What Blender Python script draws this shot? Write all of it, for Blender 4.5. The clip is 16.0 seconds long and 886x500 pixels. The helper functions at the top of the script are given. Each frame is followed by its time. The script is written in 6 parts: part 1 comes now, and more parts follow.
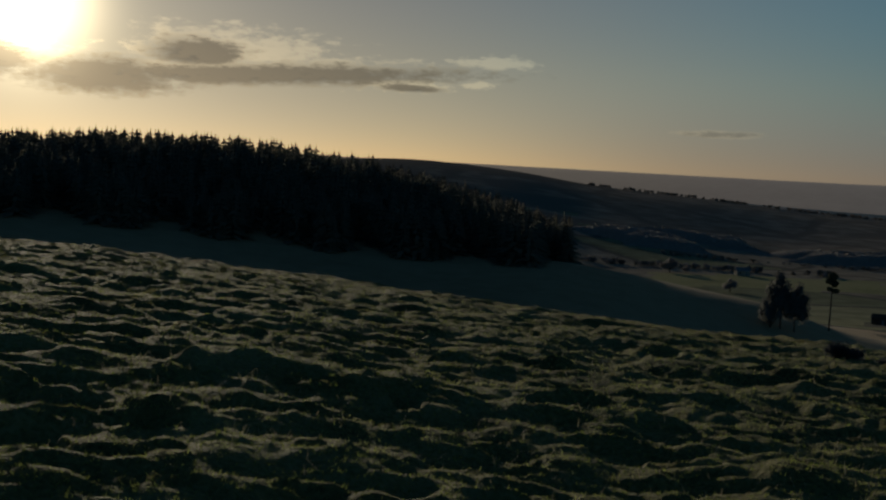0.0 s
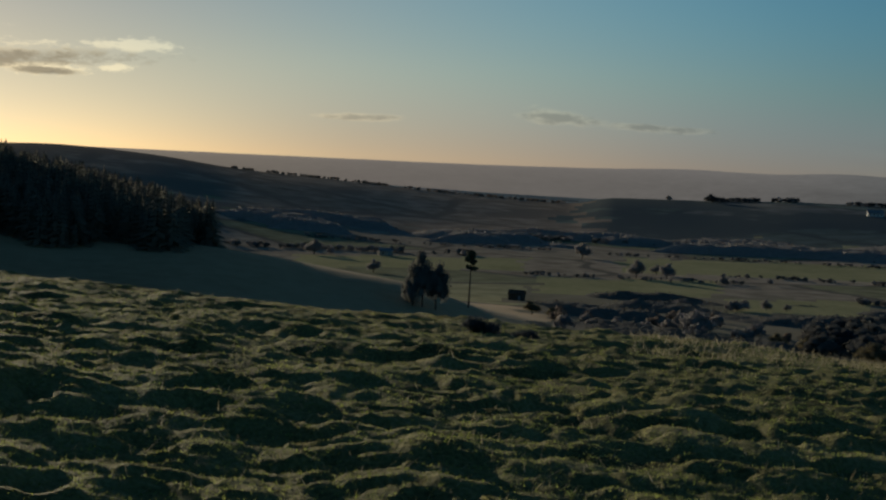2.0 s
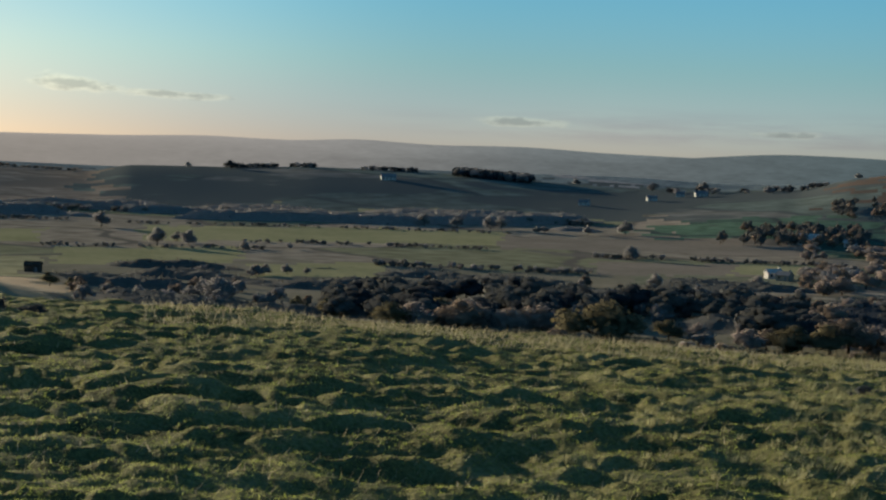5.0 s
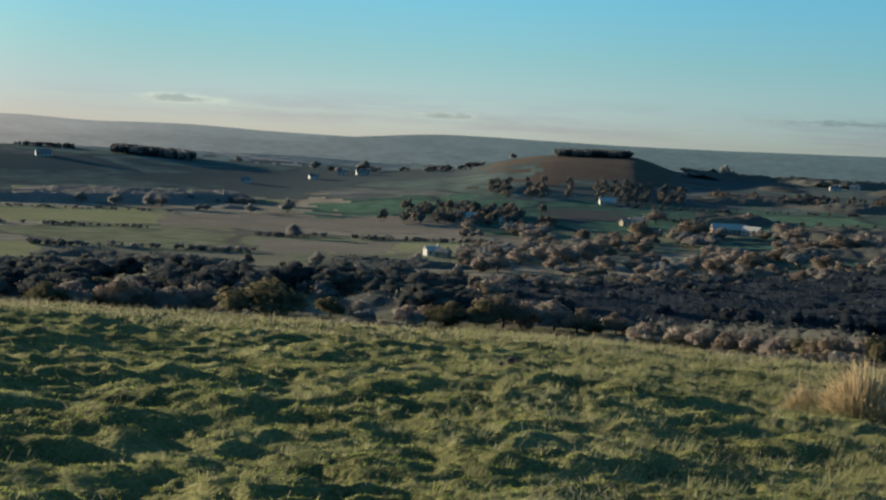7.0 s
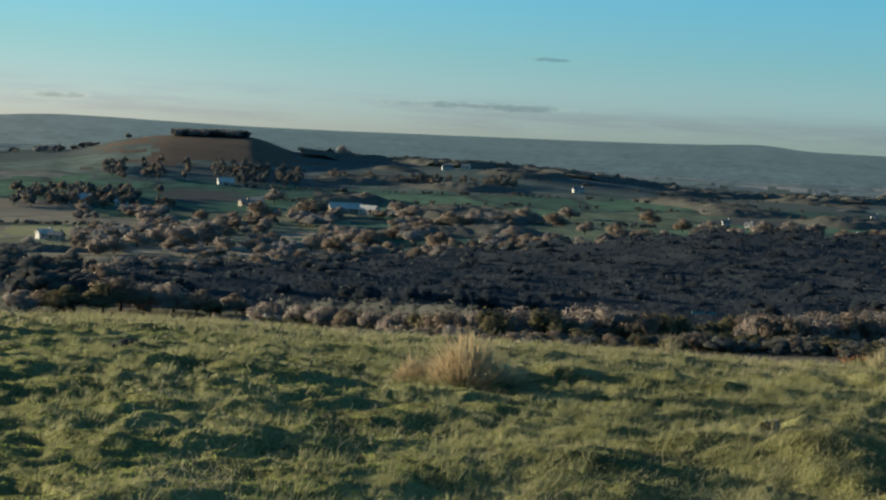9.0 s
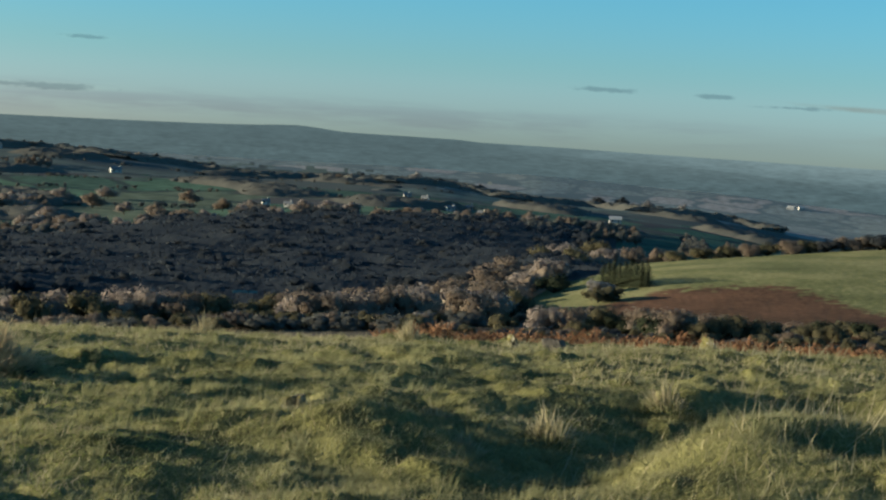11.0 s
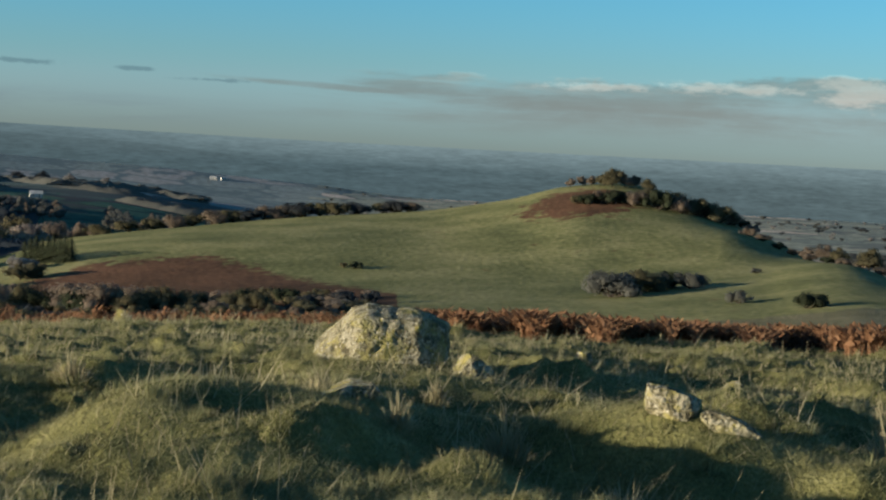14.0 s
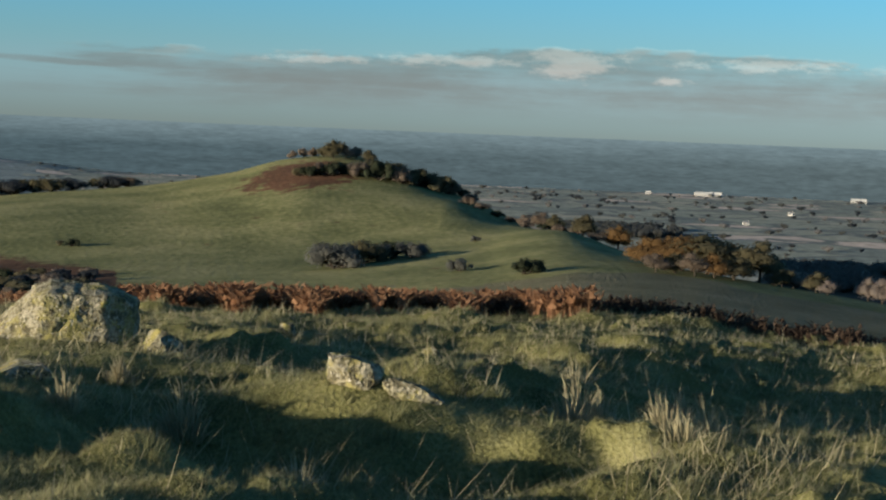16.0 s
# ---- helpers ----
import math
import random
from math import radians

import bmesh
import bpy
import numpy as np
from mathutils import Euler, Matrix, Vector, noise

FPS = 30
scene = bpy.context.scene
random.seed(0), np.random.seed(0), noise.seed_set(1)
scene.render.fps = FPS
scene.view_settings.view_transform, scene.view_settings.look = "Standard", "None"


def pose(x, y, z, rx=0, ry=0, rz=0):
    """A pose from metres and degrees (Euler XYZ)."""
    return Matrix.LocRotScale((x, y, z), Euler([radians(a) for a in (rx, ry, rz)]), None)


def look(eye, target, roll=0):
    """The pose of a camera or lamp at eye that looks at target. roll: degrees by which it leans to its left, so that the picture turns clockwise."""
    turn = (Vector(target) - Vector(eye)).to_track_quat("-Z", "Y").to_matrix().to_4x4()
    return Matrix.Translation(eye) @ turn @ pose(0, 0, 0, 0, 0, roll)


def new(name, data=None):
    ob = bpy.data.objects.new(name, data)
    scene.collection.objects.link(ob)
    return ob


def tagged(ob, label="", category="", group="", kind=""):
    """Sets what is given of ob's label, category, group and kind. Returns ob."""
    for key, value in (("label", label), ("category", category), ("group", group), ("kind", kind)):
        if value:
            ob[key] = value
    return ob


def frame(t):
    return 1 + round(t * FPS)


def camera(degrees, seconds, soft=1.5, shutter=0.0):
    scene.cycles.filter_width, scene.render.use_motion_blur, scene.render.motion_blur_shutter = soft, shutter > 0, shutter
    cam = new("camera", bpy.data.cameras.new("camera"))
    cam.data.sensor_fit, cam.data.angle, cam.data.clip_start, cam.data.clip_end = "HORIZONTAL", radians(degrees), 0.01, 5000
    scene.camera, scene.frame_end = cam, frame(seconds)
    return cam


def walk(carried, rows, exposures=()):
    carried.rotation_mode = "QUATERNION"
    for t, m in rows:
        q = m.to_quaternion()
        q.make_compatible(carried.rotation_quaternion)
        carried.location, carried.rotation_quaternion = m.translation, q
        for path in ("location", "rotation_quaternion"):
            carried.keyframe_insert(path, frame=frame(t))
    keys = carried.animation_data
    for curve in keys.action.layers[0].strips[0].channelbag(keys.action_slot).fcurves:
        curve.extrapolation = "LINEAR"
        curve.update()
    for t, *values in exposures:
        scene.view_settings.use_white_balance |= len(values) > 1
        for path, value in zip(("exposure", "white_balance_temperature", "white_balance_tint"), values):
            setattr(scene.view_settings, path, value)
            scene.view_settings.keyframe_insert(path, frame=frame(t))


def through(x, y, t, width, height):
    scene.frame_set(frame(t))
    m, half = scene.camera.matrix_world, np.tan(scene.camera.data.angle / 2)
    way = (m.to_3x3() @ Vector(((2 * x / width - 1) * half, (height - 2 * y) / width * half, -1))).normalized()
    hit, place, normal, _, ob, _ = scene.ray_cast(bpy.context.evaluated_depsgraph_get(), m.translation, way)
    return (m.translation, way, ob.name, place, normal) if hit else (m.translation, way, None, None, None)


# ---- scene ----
cam = camera(31.65, 16.0, soft=2.3)

# seconds, place in metres, heading clockwise from +y, tilt up and lean, in degrees
PATH = [
    (0.0, 0.000, 0.000, 1.601, 0.01, -3.33, 3.11),
    (0.5, 0.028, 0.060, 1.588, 3.32, -3.30, 3.03),
    (1.0, 0.040, 0.090, 1.584, 6.76, -3.28, 2.92),
    (1.5, 0.045, 0.091, 1.582, 9.85, -3.28, 2.87),
    (2.0, 0.058, 0.116, 1.573, 13.02, -3.30, 2.66),
    (2.5, 0.057, 0.048, 1.582, 15.89, -3.35, 2.53),
    (3.0, 0.052, -0.060, 1.593, 18.88, -3.42, 2.36),
    (3.5, 0.040, -0.090, 1.600, 21.64, -3.50, 2.21),
    (4.0, 0.037, -0.067, 1.617, 24.64, -3.62, 2.09),
    (4.2, 0.061, -0.070, 1.626, 25.80, -3.66, 2.11),
    (6.3, 0.198, -0.152, 1.591, 38.35, -3.95, 2.93),
    (6.5, 0.204, -0.166, 1.595, 39.58, -3.98, 3.04),
    (7.0, 0.147, -0.157, 1.600, 42.88, -4.02, 3.00),
    (7.5, 0.110, -0.164, 1.604, 46.04, -4.05, 3.02),
    (8.0, 0.102, -0.201, 1.605, 49.59, -4.06, 3.00),
    (8.2, 0.106, -0.212, 1.603, 51.01, -4.06, 3.00),
    (10.3, 0.222, -0.311, 1.577, 67.38, -3.91, 3.29),
    (10.5, 0.239, -0.322, 1.580, 69.18, -3.90, 3.33),
    (11.0, 0.306, -0.301, 1.567, 73.59, -3.82, 3.36),
    (11.5, 0.322, -0.320, 1.561, 77.52, -3.76, 3.30),
    (12.0, 0.289, -0.380, 1.566, 81.52, -3.71, 3.23),
    (12.5, 0.210, -0.423, 1.578, 85.11, -3.67, 3.13),
    (13.0, 0.118, -0.477, 1.589, 88.71, -3.65, 3.02),
    (13.5, 0.062, -0.526, 1.593, 91.75, -3.66, 2.95),
    (14.0, 0.025, -0.553, 1.590, 94.48, -3.73, 2.78),
    (14.5, 0.114, -0.648, 1.587, 96.40, -3.84, 2.61),
    (15.0, 0.212, -0.758, 1.572, 98.66, -3.98, 2.42),
    (15.5, 0.262, -0.839, 1.564, 101.34, -4.13, 2.31),
    (16.0, 0.293, -0.922, 1.549, 104.62, -4.31, 2.16),
]


def aim(x, y, z, heading, tilt, lean):
    h, t = radians(heading), radians(tilt)
    way = Vector((math.sin(h) * math.cos(t), math.cos(h) * math.cos(t), math.sin(t)))
    return look(Vector((x, y, z)), Vector((x, y, z)) + way, lean)


EXPOSURES = [(0.0, -1.22, 6550, 10), (1.0, -0.82, 6800, 11), (2.0, -0.28, 6750, 10), (4.0, 0.5, 6850, 10), (7.0, 1.15, 6750, 6), (11.0, 1.24, 6750, 3), (13.0, 1.1, 6700, 5), (16.0, 0.95, 6600, 9)]
walk(cam, [(t, aim(*row)) for t, *row in PATH], EXPOSURES)

# ---------------------------------------------------------------- light
SUN_AZ, SUN_EL = -15.0, 7.5


def build_world():
    world = bpy.data.worlds.new("sky")
    scene.world = world
    world.use_nodes = True
    nt = world.node_tree
    nt.nodes.clear()

    def link(a, b):
        nt.links.new(a, b)

    def m(op, a, b=None, c=None):
        n = nt.nodes.new("ShaderNodeMath")
        n.operation = op
        for i, v in enumerate((a, b, c)):
            if v is None:
                continue
            if isinstance(v, (int, float)):
                n.inputs[i].default_value = v
            else:
                link(v, n.inputs[i])
        return n.outputs[0]

    sky = nt.nodes.new("ShaderNodeTexSky")
    sky.sky_type = "NISHITA"
    sky.sun_disc = False
    sky.sun_elevation = radians(SUN_EL)
    sky.sun_rotation = radians(SUN_AZ)
    sky.air_density, sky.dust_density, sky.ozone_density = 0.7, 0.3, 1.6
    co = nt.nodes.new("ShaderNodeTexCoord")
    sep = nt.nodes.new("ShaderNodeSeparateXYZ")
    link(co.outputs["Generated"], sep.inputs[0])
    X, Y, Z = sep.outputs
    az = m("MULTIPLY", m("ARCTAN2", X, Y), 57.29578)
    el = m("MULTIPLY", m("ARCSINE", Z), 57.29578)
    # noise laid out in degrees of heading and height, stretched along the horizon
    comb = nt.nodes.new("ShaderNodeCombineXYZ")
    link(m("MULTIPLY", az, 0.34), comb.inputs[0])
    link(m("MULTIPLY", el, 0.95), comb.inputs[1])
    puff = nt.nodes.new("ShaderNodeTexNoise")
    puff.inputs["Scale"].default_value = 1.5
    puff.inputs["Detail"].default_value = 7.0
    puff.inputs["Roughness"].default_value = 0.62
    link(comb.outputs[0], puff.inputs["Vector"])
    comb2 = nt.nodes.new("ShaderNodeCombineXYZ")
    link(m("MULTIPLY", az, 0.13), comb2.inputs[0])
    link(m("MULTIPLY", el, 1.3), comb2.inputs[1])
    streak = nt.nodes.new("ShaderNodeTexNoise")
    streak.inputs["Scale"].default_value = 1.1
    streak.inputs["Detail"].default_value = 6.0
    streak.inputs["Roughness"].default_value = 0.6
    link(comb2.outputs[0], streak.inputs["Vector"])
    crisp = nt.nodes.new("ShaderNodeTexNoise")
    crisp.inputs["Scale"].default_value = 4.6
    crisp.inputs["Detail"].default_value = 8.0
    crisp.inputs["Roughness"].default_value = 0.66
    link(comb.outputs[0], crisp.inputs["Vector"])
    fn = m("SUBTRACT", crisp.outputs["Fac"], 0.5)
    pn, sn = puff.outputs["Fac"], streak.outputs["Fac"]

    def ellipse(a, e, wa, we, tilt=0.0):
        """1 at the middle, falling through 0 at the rim."""
        da = m("SUBTRACT", az, a)
        de = m("SUBTRACT", m("SUBTRACT", el, e), m("MULTIPLY", da, tilt))
        u, v = m("DIVIDE", da, wa), m("DIVIDE", de, we)
        return m("SUBTRACT", 1.0, m("SQRT", m("ADD", m("MULTIPLY", u, u), m("MULTIPLY", v, v))))

    def ramp(v, lo, hi):
        n = nt.nodes.new("ShaderNodeMapRange")
        n.interpolation_type = "SMOOTHSTEP"
        link(v, n.inputs[0])
        n.inputs[1].default_value, n.inputs[2].default_value = lo, hi
        return n.outputs[0]

    def most(vals):
        out = vals[0]
        for v in vals[1:]:
            out = m("MAXIMUM", out, v)
        return out

    def tint(color, gain, mask):
        """color, times gain where mask is 1."""
        g = nt.nodes.new("ShaderNodeMix")
        g.data_type, g.blend_type = "RGBA", "MULTIPLY"
        link(mask, g.inputs["Factor"])
        link(color, g.inputs["A"])
        g.inputs["B"].default_value = (*gain, 1)
        return g.outputs["Result"]

    col = sky.outputs[0]
    # the aureole round the sun
    ga, ge = radians(SUN_AZ - 0.3), radians(SUN_EL - 2.7)
    sx, sy, sz = math.sin(ga) * math.cos(ge), math.cos(ga) * math.cos(ge), math.sin(ge)
    dot = m("ADD", m("ADD", m("MULTIPLY", X, sx), m("MULTIPLY", Y, sy)), m("MULTIPLY", Z, sz))
    off = m("MULTIPLY", m("ARCCOSINE", m("MINIMUM", dot, 1.0)), 57.29578)
    glow = m("ADD", m("MULTIPLY", m("POWER", 2.718, m("MULTIPLY", m("DIVIDE", off, 1.9), m("DIVIDE", off, -1.9))), 60.0),
             m("MULTIPLY", m("POWER", 2.718, m("DIVIDE", off, -3.4)), 12.0))
    gl = nt.nodes.new("ShaderNodeMix")
    gl.data_type, gl.blend_type = "RGBA", "ADD"
    gl.inputs["Factor"].default_value = 1.0
    gc = nt.nodes.new("ShaderNodeVectorMath")
    gc.operation = "SCALE"
    gc.inputs[0].default_value = (1.0, 0.82, 0.5)
    link(glow, gc.inputs["Scale"])
    # pale band low over the horizon
    low = ramp(el, 3.4, 0.0)
    near_sun, away = ramp(off, 40.0, 4.0), ramp(off, 12.0, 48.0)
    col = tint(col, (0.4, 0.415, 0.46), near_sun)
    col = tint(col, (0.395, 0.54, 0.645), away)
    col = tint(col, (0.82, 0.83, 0.84), ramp(off, 62.0, 42.0))
    col = tint(col, (1.2, 1.0, 1.3), m("MULTIPLY", low, away))
    col = tint(col, (0.84, 1.23, 1.22), m("MULTIPLY", ramp(el, 1.8, 6.5), away))
    col = tint(col, (1.04, 1.08, 1.1), ramp(off, 50.0, 100.0))
    col = tint(col, (0.86, 0.95, 1.16), m("MULTIPLY", ramp(el, 4.0, 0.0), near_sun))
    # haze over the far plain
    col = tint(col, (0.70, 0.80, 0.80), m("MULTIPLY", ramp(el, 2.4, 0.1), ramp(off, 50.0, 92.0)))
    col = tint(col, (0.74, 0.77, 0.86), m("MULTIPLY", ramp(el, 3.6, 0.2), m("MULTIPLY", ramp(off, 14.0, 26.0), ramp(off, 52.0, 36.0))))
    link(col, gl.inputs["A"])
    link(gc.outputs[0], gl.inputs["B"])
    col = gl.outputs["Result"]
    # cumulus in front of the sun: dark belly, bright rims
    big = most([ellipse(-6.6, 2.85, 8.2, 0.62, 0.05), ellipse(-8.0, 3.55, 4.4, 0.95), ellipse(-12.6, 2.3, 3.4, 0.8), ellipse(1.6, 3.55, 2.0, 0.3), ellipse(-16.5, 2.9, 3.5, 0.8), ellipse(-1.6, 2.6, 2.0, 0.3), ellipse(1.0, 2.75, 0.8, 0.2)])
    body = m("ADD", big, m("ADD", m("MULTIPLY", m("SUBTRACT", pn, 0.5), 1.6), m("MULTIPLY", fn, 2.2)))
    col = tint(col, (1.65, 1.55, 1.38), m("MULTIPLY", ramp(body, 0.0, 0.6), 0.8))
    belly = most([ellipse(-6.9, 2.72, 7.6, 0.42, 0.05), ellipse(-12.6, 2.3, 3.2, 0.7), ellipse(-9.2, 3.35, 1.8, 0.6), ellipse(-1.5, 2.5, 1.2, 0.14), ellipse(-17, 2.7, 3.0, 0.6)])
    bel = m("ADD", belly, m("ADD", m("MULTIPLY", m("SUBTRACT", pn, 0.5), 1.3), m("MULTIPLY", fn, 1.6)))
    col = tint(col, (0.36, 0.36, 0.38), ramp(bel, -0.28, 0.5))
    # small grey clouds
    small = most([ellipse(17.0, 1.72, 2.1, 0.27, -0.06), ellipse(20.6, 1.5, 2.2, 0.17, -0.02), ellipse(9.6, 1.42, 1.5, 0.16), ellipse(33.0, 1.0, 1.8, 0.18), ellipse(42.6, 0.9, 1.3, 0.15), ellipse(60.3, 3.1, 0.9, 0.1),
                  ellipse(79.4, 2.35, 1.6, 0.13), ellipse(83.1, 2.3, 0.9, 0.1), ellipse(58.0, 1.3, 4.0, 0.16), ellipse(85.8, 2.05, 1.6, 0.09)])
    sb = m("ADD", small, m("ADD", m("MULTIPLY", m("SUBTRACT", pn, 0.5), 1.8), m("MULTIPLY", fn, 2.0)))
    rim = m("ADD", small, m("MULTIPLY", m("SUBTRACT", pn, 0.5), 2.6))
    col = tint(col, (1.22, 1.16, 1.08), m("MULTIPLY", ramp(rim, -0.15, 0.35), ramp(off, 90.0, 40.0)))
    col = tint(col, (0.62, 0.64, 0.68), m("MULTIPLY", ramp(sb, 0.0, 0.75), 0.85))
    # thin grey veil low in the sky, away from the sun
    veil = m("MULTIPLY", m("MULTIPLY", ramp(el, 0.1, 0.7), ramp(el, 1.9, 0.9)), m("MULTIPLY", m("MULTIPLY", ramp(az, 24.0, 40.0), ramp(az, 92.0, 74.0)), ramp(sn, 0.4, 0.66)))
    col = tint(col, (0.86, 0.81, 0.86), veil)
    # a bank of stratocumulus with sunlit tops
    arc = m("DIVIDE", m("SUBTRACT", az, 111.0), 10.0)
    top = m("ADD", 2.78, m("MULTIPLY", m("MAXIMUM", m("SUBTRACT", 1.0, m("MULTIPLY", arc, arc)), 0.0), 0.45))
    top = m("ADD", top, m("ADD", m("MULTIPLY", m("SUBTRACT", pn, 0.5), 0.9), m("MULTIPLY", m("SUBTRACT", sn, 0.5), 0.7)))
    depth = m("SUBTRACT", top, el)
    side = ramp(m("ADD", az, m("MULTIPLY", m("SUBTRACT", sn, 0.5), 16.0)), 89.0, 99.0)
    tail = most([ellipse(90.0, 2.05, 4.6, 0.17, -0.04), ellipse(94.5, 2.2, 5.0, 0.34)])
    tail = ramp(m("ADD", tail, m("MULTIPLY", m("SUBTRACT", sn, 0.5), 1.8)), 0.0, 0.6)
    sheet = m("MULTIPLY", m("MULTIPLY", ramp(depth, 0.0, 0.3), ramp(el, 0.2, 1.8)), side)
    sheet = m("MAXIMUM", sheet, m("MULTIPLY", tail, 0.85))
    col = tint(col, (0.84, 0.7, 0.66), m("MULTIPLY", sheet, ramp(m("ADD", sn, m("MULTIPLY", pn, 0.5)), 0.45, 0.95)))
    col = tint(col, (0.98, 0.88, 0.86), sheet)
    # pink-white tops
    heads = most([ellipse(109.2, 2.75, 2.4, 0.75), ellipse(112.7, 2.1, 0.8, 0.22), ellipse(104.5, 2.6, 4.0, 0.3), ellipse(100.0, 2.5, 3.0, 0.22), ellipse(116.0, 2.75, 4.0, 0.3)])
    hb = ramp(m("ADD", heads, m("ADD", m("MULTIPLY", m("SUBTRACT", pn, 0.5), 3.0), m("MULTIPLY", fn, 1.8))), 0.0, 0.9)
    lit = m("MULTIPLY", m("MULTIPLY", hb, ramp(depth, 0.0, 0.15)), side)
    skirt = m("MULTIPLY", m("MULTIPLY", ramp(depth, 0.75, 0.3), ramp(depth, 0.0, 0.12)), m("MULTIPLY", side, ramp(pn, 0.42, 0.68)))
    col = tint(col, (2.2, 1.65, 1.5), m("MULTIPLY", m("MAXIMUM", lit, m("MULTIPLY", skirt, 0.6)), 0.8))

    bg = nt.nodes.new("ShaderNodeBackground")
    bg.inputs["Strength"].default_value = 0.1
    link(col, bg.inputs["Color"])
    out = nt.nodes.new("ShaderNodeOutputWorld")
    link(bg.outputs[0], out.inputs[0])


build_world()
sun_data = bpy.data.lights.new("sun", "SUN")
sun_data.energy, sun_data.angle, sun_data.color = 5.0, radians(0.6), (1.0, 0.87, 0.68)
sun = new("sun", sun_data)
_a, _e = radians(SUN_AZ), radians(SUN_EL)
sun.matrix_world = look(Vector((math.sin(_a) * 100, math.cos(_a) * 100, math.tan(_e) * 100)), Vector((0, 0, 0)))


# ---------------------------------------------------------------- materials
def material(name, colours, scale=1.0, fine=8.0, rough=0.9, bump=0.3, bump_scale=None, per_piece=0.0, contrast=(0.3, 0.7), spec=0.04, translucent=0.0, stretch=(1, 1, 1), cover=None):
    """Blend of three colours by a broad noise, grained by a fine one; per_piece varies the brightness island by island."""
    mt = bpy.data.materials.new(name)
    mt.use_nodes = True
    nt = mt.node_tree
    bsdf = nt.nodes["Principled BSDF"]
    co = nt.nodes.new("ShaderNodeTexCoord")
    mp = nt.nodes.new("ShaderNodeMapping")
    mp.inputs["Scale"].default_value = stretch
    nt.links.new(co.outputs["Object"], mp.inputs[0])

    def noise_node(s, detail):
        n = nt.nodes.new("ShaderNodeTexNoise")
        n.inputs["Scale"].default_value, n.inputs["Detail"].default_value = s, detail
        nt.links.new(mp.outputs[0], n.inputs["Vector"])
        return n.outputs["Fac"]

    broad, grain = noise_node(scale, 4.0), noise_node(scale * fine, 5.0)
    mixf = nt.nodes.new("ShaderNodeMath")
    mixf.operation = "MULTIPLY_ADD"
    mixf.inputs[1].default_value = 0.45
    nt.links.new(grain, mixf.inputs[0])
    half = nt.nodes.new("ShaderNodeMath")
    half.operation = "MULTIPLY"
    half.inputs[1].default_value = 0.55
    nt.links.new(broad, half.inputs[0])
    nt.links.new(half.outputs[0], mixf.inputs[2])
    rp = nt.nodes.new("ShaderNodeValToRGB")
    el = rp.color_ramp.elements
    el[0].position, el[1].position = contrast
    el[0].color, el[1].color = (*colours[0], 1), (*colours[-1], 1)
    if len(colours) > 2:
        e = el.new(sum(contrast) / 2)
        e.color = (*colours[1], 1)
    nt.links.new(mixf.outputs[0], rp.inputs[0])
    col = rp.outputs[0]
    if cover:
        # a second growth where the named layer says so, with a ragged edge
        at = nt.nodes.new("ShaderNodeAttribute")
        at.attribute_name = cover[0]
        ragged = nt.nodes.new("ShaderNodeMath")
        ragged.operation = "MULTIPLY_ADD"
        nt.links.new(noise_node(scale * 5, 6.0), ragged.inputs[0])
        ragged.inputs[1].default_value = 1.5
        nt.links.new(at.outputs["Fac"], ragged.inputs[2])
        rim = nt.nodes.new("ShaderNodeMapRange")
        nt.links.new(ragged.outputs[0], rim.inputs[0])
        rim.inputs[1].default_value, rim.inputs[2].default_value = 1.1, 1.3
        r2 = nt.nodes.new("ShaderNodeValToRGB")
        e2 = r2.color_ramp.elements
        e2[0].position, e2[1].position = contrast
        e2[0].color, e2[1].color = (*cover[1], 1), (*cover[2], 1)
        nt.links.new(mixf.outputs[0], r2.inputs[0])
        mc = nt.nodes.new("ShaderNodeMix")
        mc.data_type = "RGBA"
        nt.links.new(rim.outputs[0], mc.inputs["Factor"])
        nt.links.new(col, mc.inputs["A"])
        nt.links.new(r2.outputs[0], mc.inputs["B"])
        col = mc.outputs["Result"]
    if per_piece:
        geo = nt.nodes.new("ShaderNodeNewGeometry")
        obi = nt.nodes.new("ShaderNodeObjectInfo")
        ad = nt.nodes.new("ShaderNodeMath")
        ad.operation = "ADD"
        nt.links.new(geo.outputs["Random Per Island"], ad.inputs[0])
        nt.links.new(obi.outputs["Random"], ad.inputs[1])
        mr = nt.nodes.new("ShaderNodeMapRange")
        nt.links.new(ad.outputs[0], mr.inputs[0])
        mr.inputs[2].default_value = 2.0
        mr.inputs[3].default_value, mr.inputs[4].default_value = 1 - per_piece, 1 + per_piece
        hs = nt.nodes.new("ShaderNodeHueSaturation")
        nt.links.new(mr.outputs[0], hs.inputs["Value"])
        nt.links.new(col, hs.inputs["Color"])
        col = hs.outputs[0]
    nt.links.new(col, bsdf.inputs["Base Color"])
    bsdf.inputs["Roughness"].default_value = rough
    bsdf.inputs["Specular IOR Level"].default_value = spec
    if bump:
        bp = nt.nodes.new("ShaderNodeBump")
        bp.inputs["Strength"].default_value = bump
        bp.inputs["Distance"].default_value = bump_scale or 0.05 / scale
        nt.links.new(grain, bp.inputs["Height"])
        nt.links.new(bp.outputs[0], bsdf.inputs["Normal"])
    if translucent:
        tr = nt.nodes.new("ShaderNodeBsdfTranslucent")
        nt.links.new(col, tr.inputs["Color"])
        mx = nt.nodes.new("ShaderNodeMixShader")
        mx.inputs[0].default_value = translucent
        nt.links.new(bsdf.outputs[0], mx.inputs[1])
        nt.links.new(tr.outputs[0], mx.inputs[2])
        nt.links.new(mx.outputs[0], nt.nodes["Material Output"].inputs[0])
    return mt


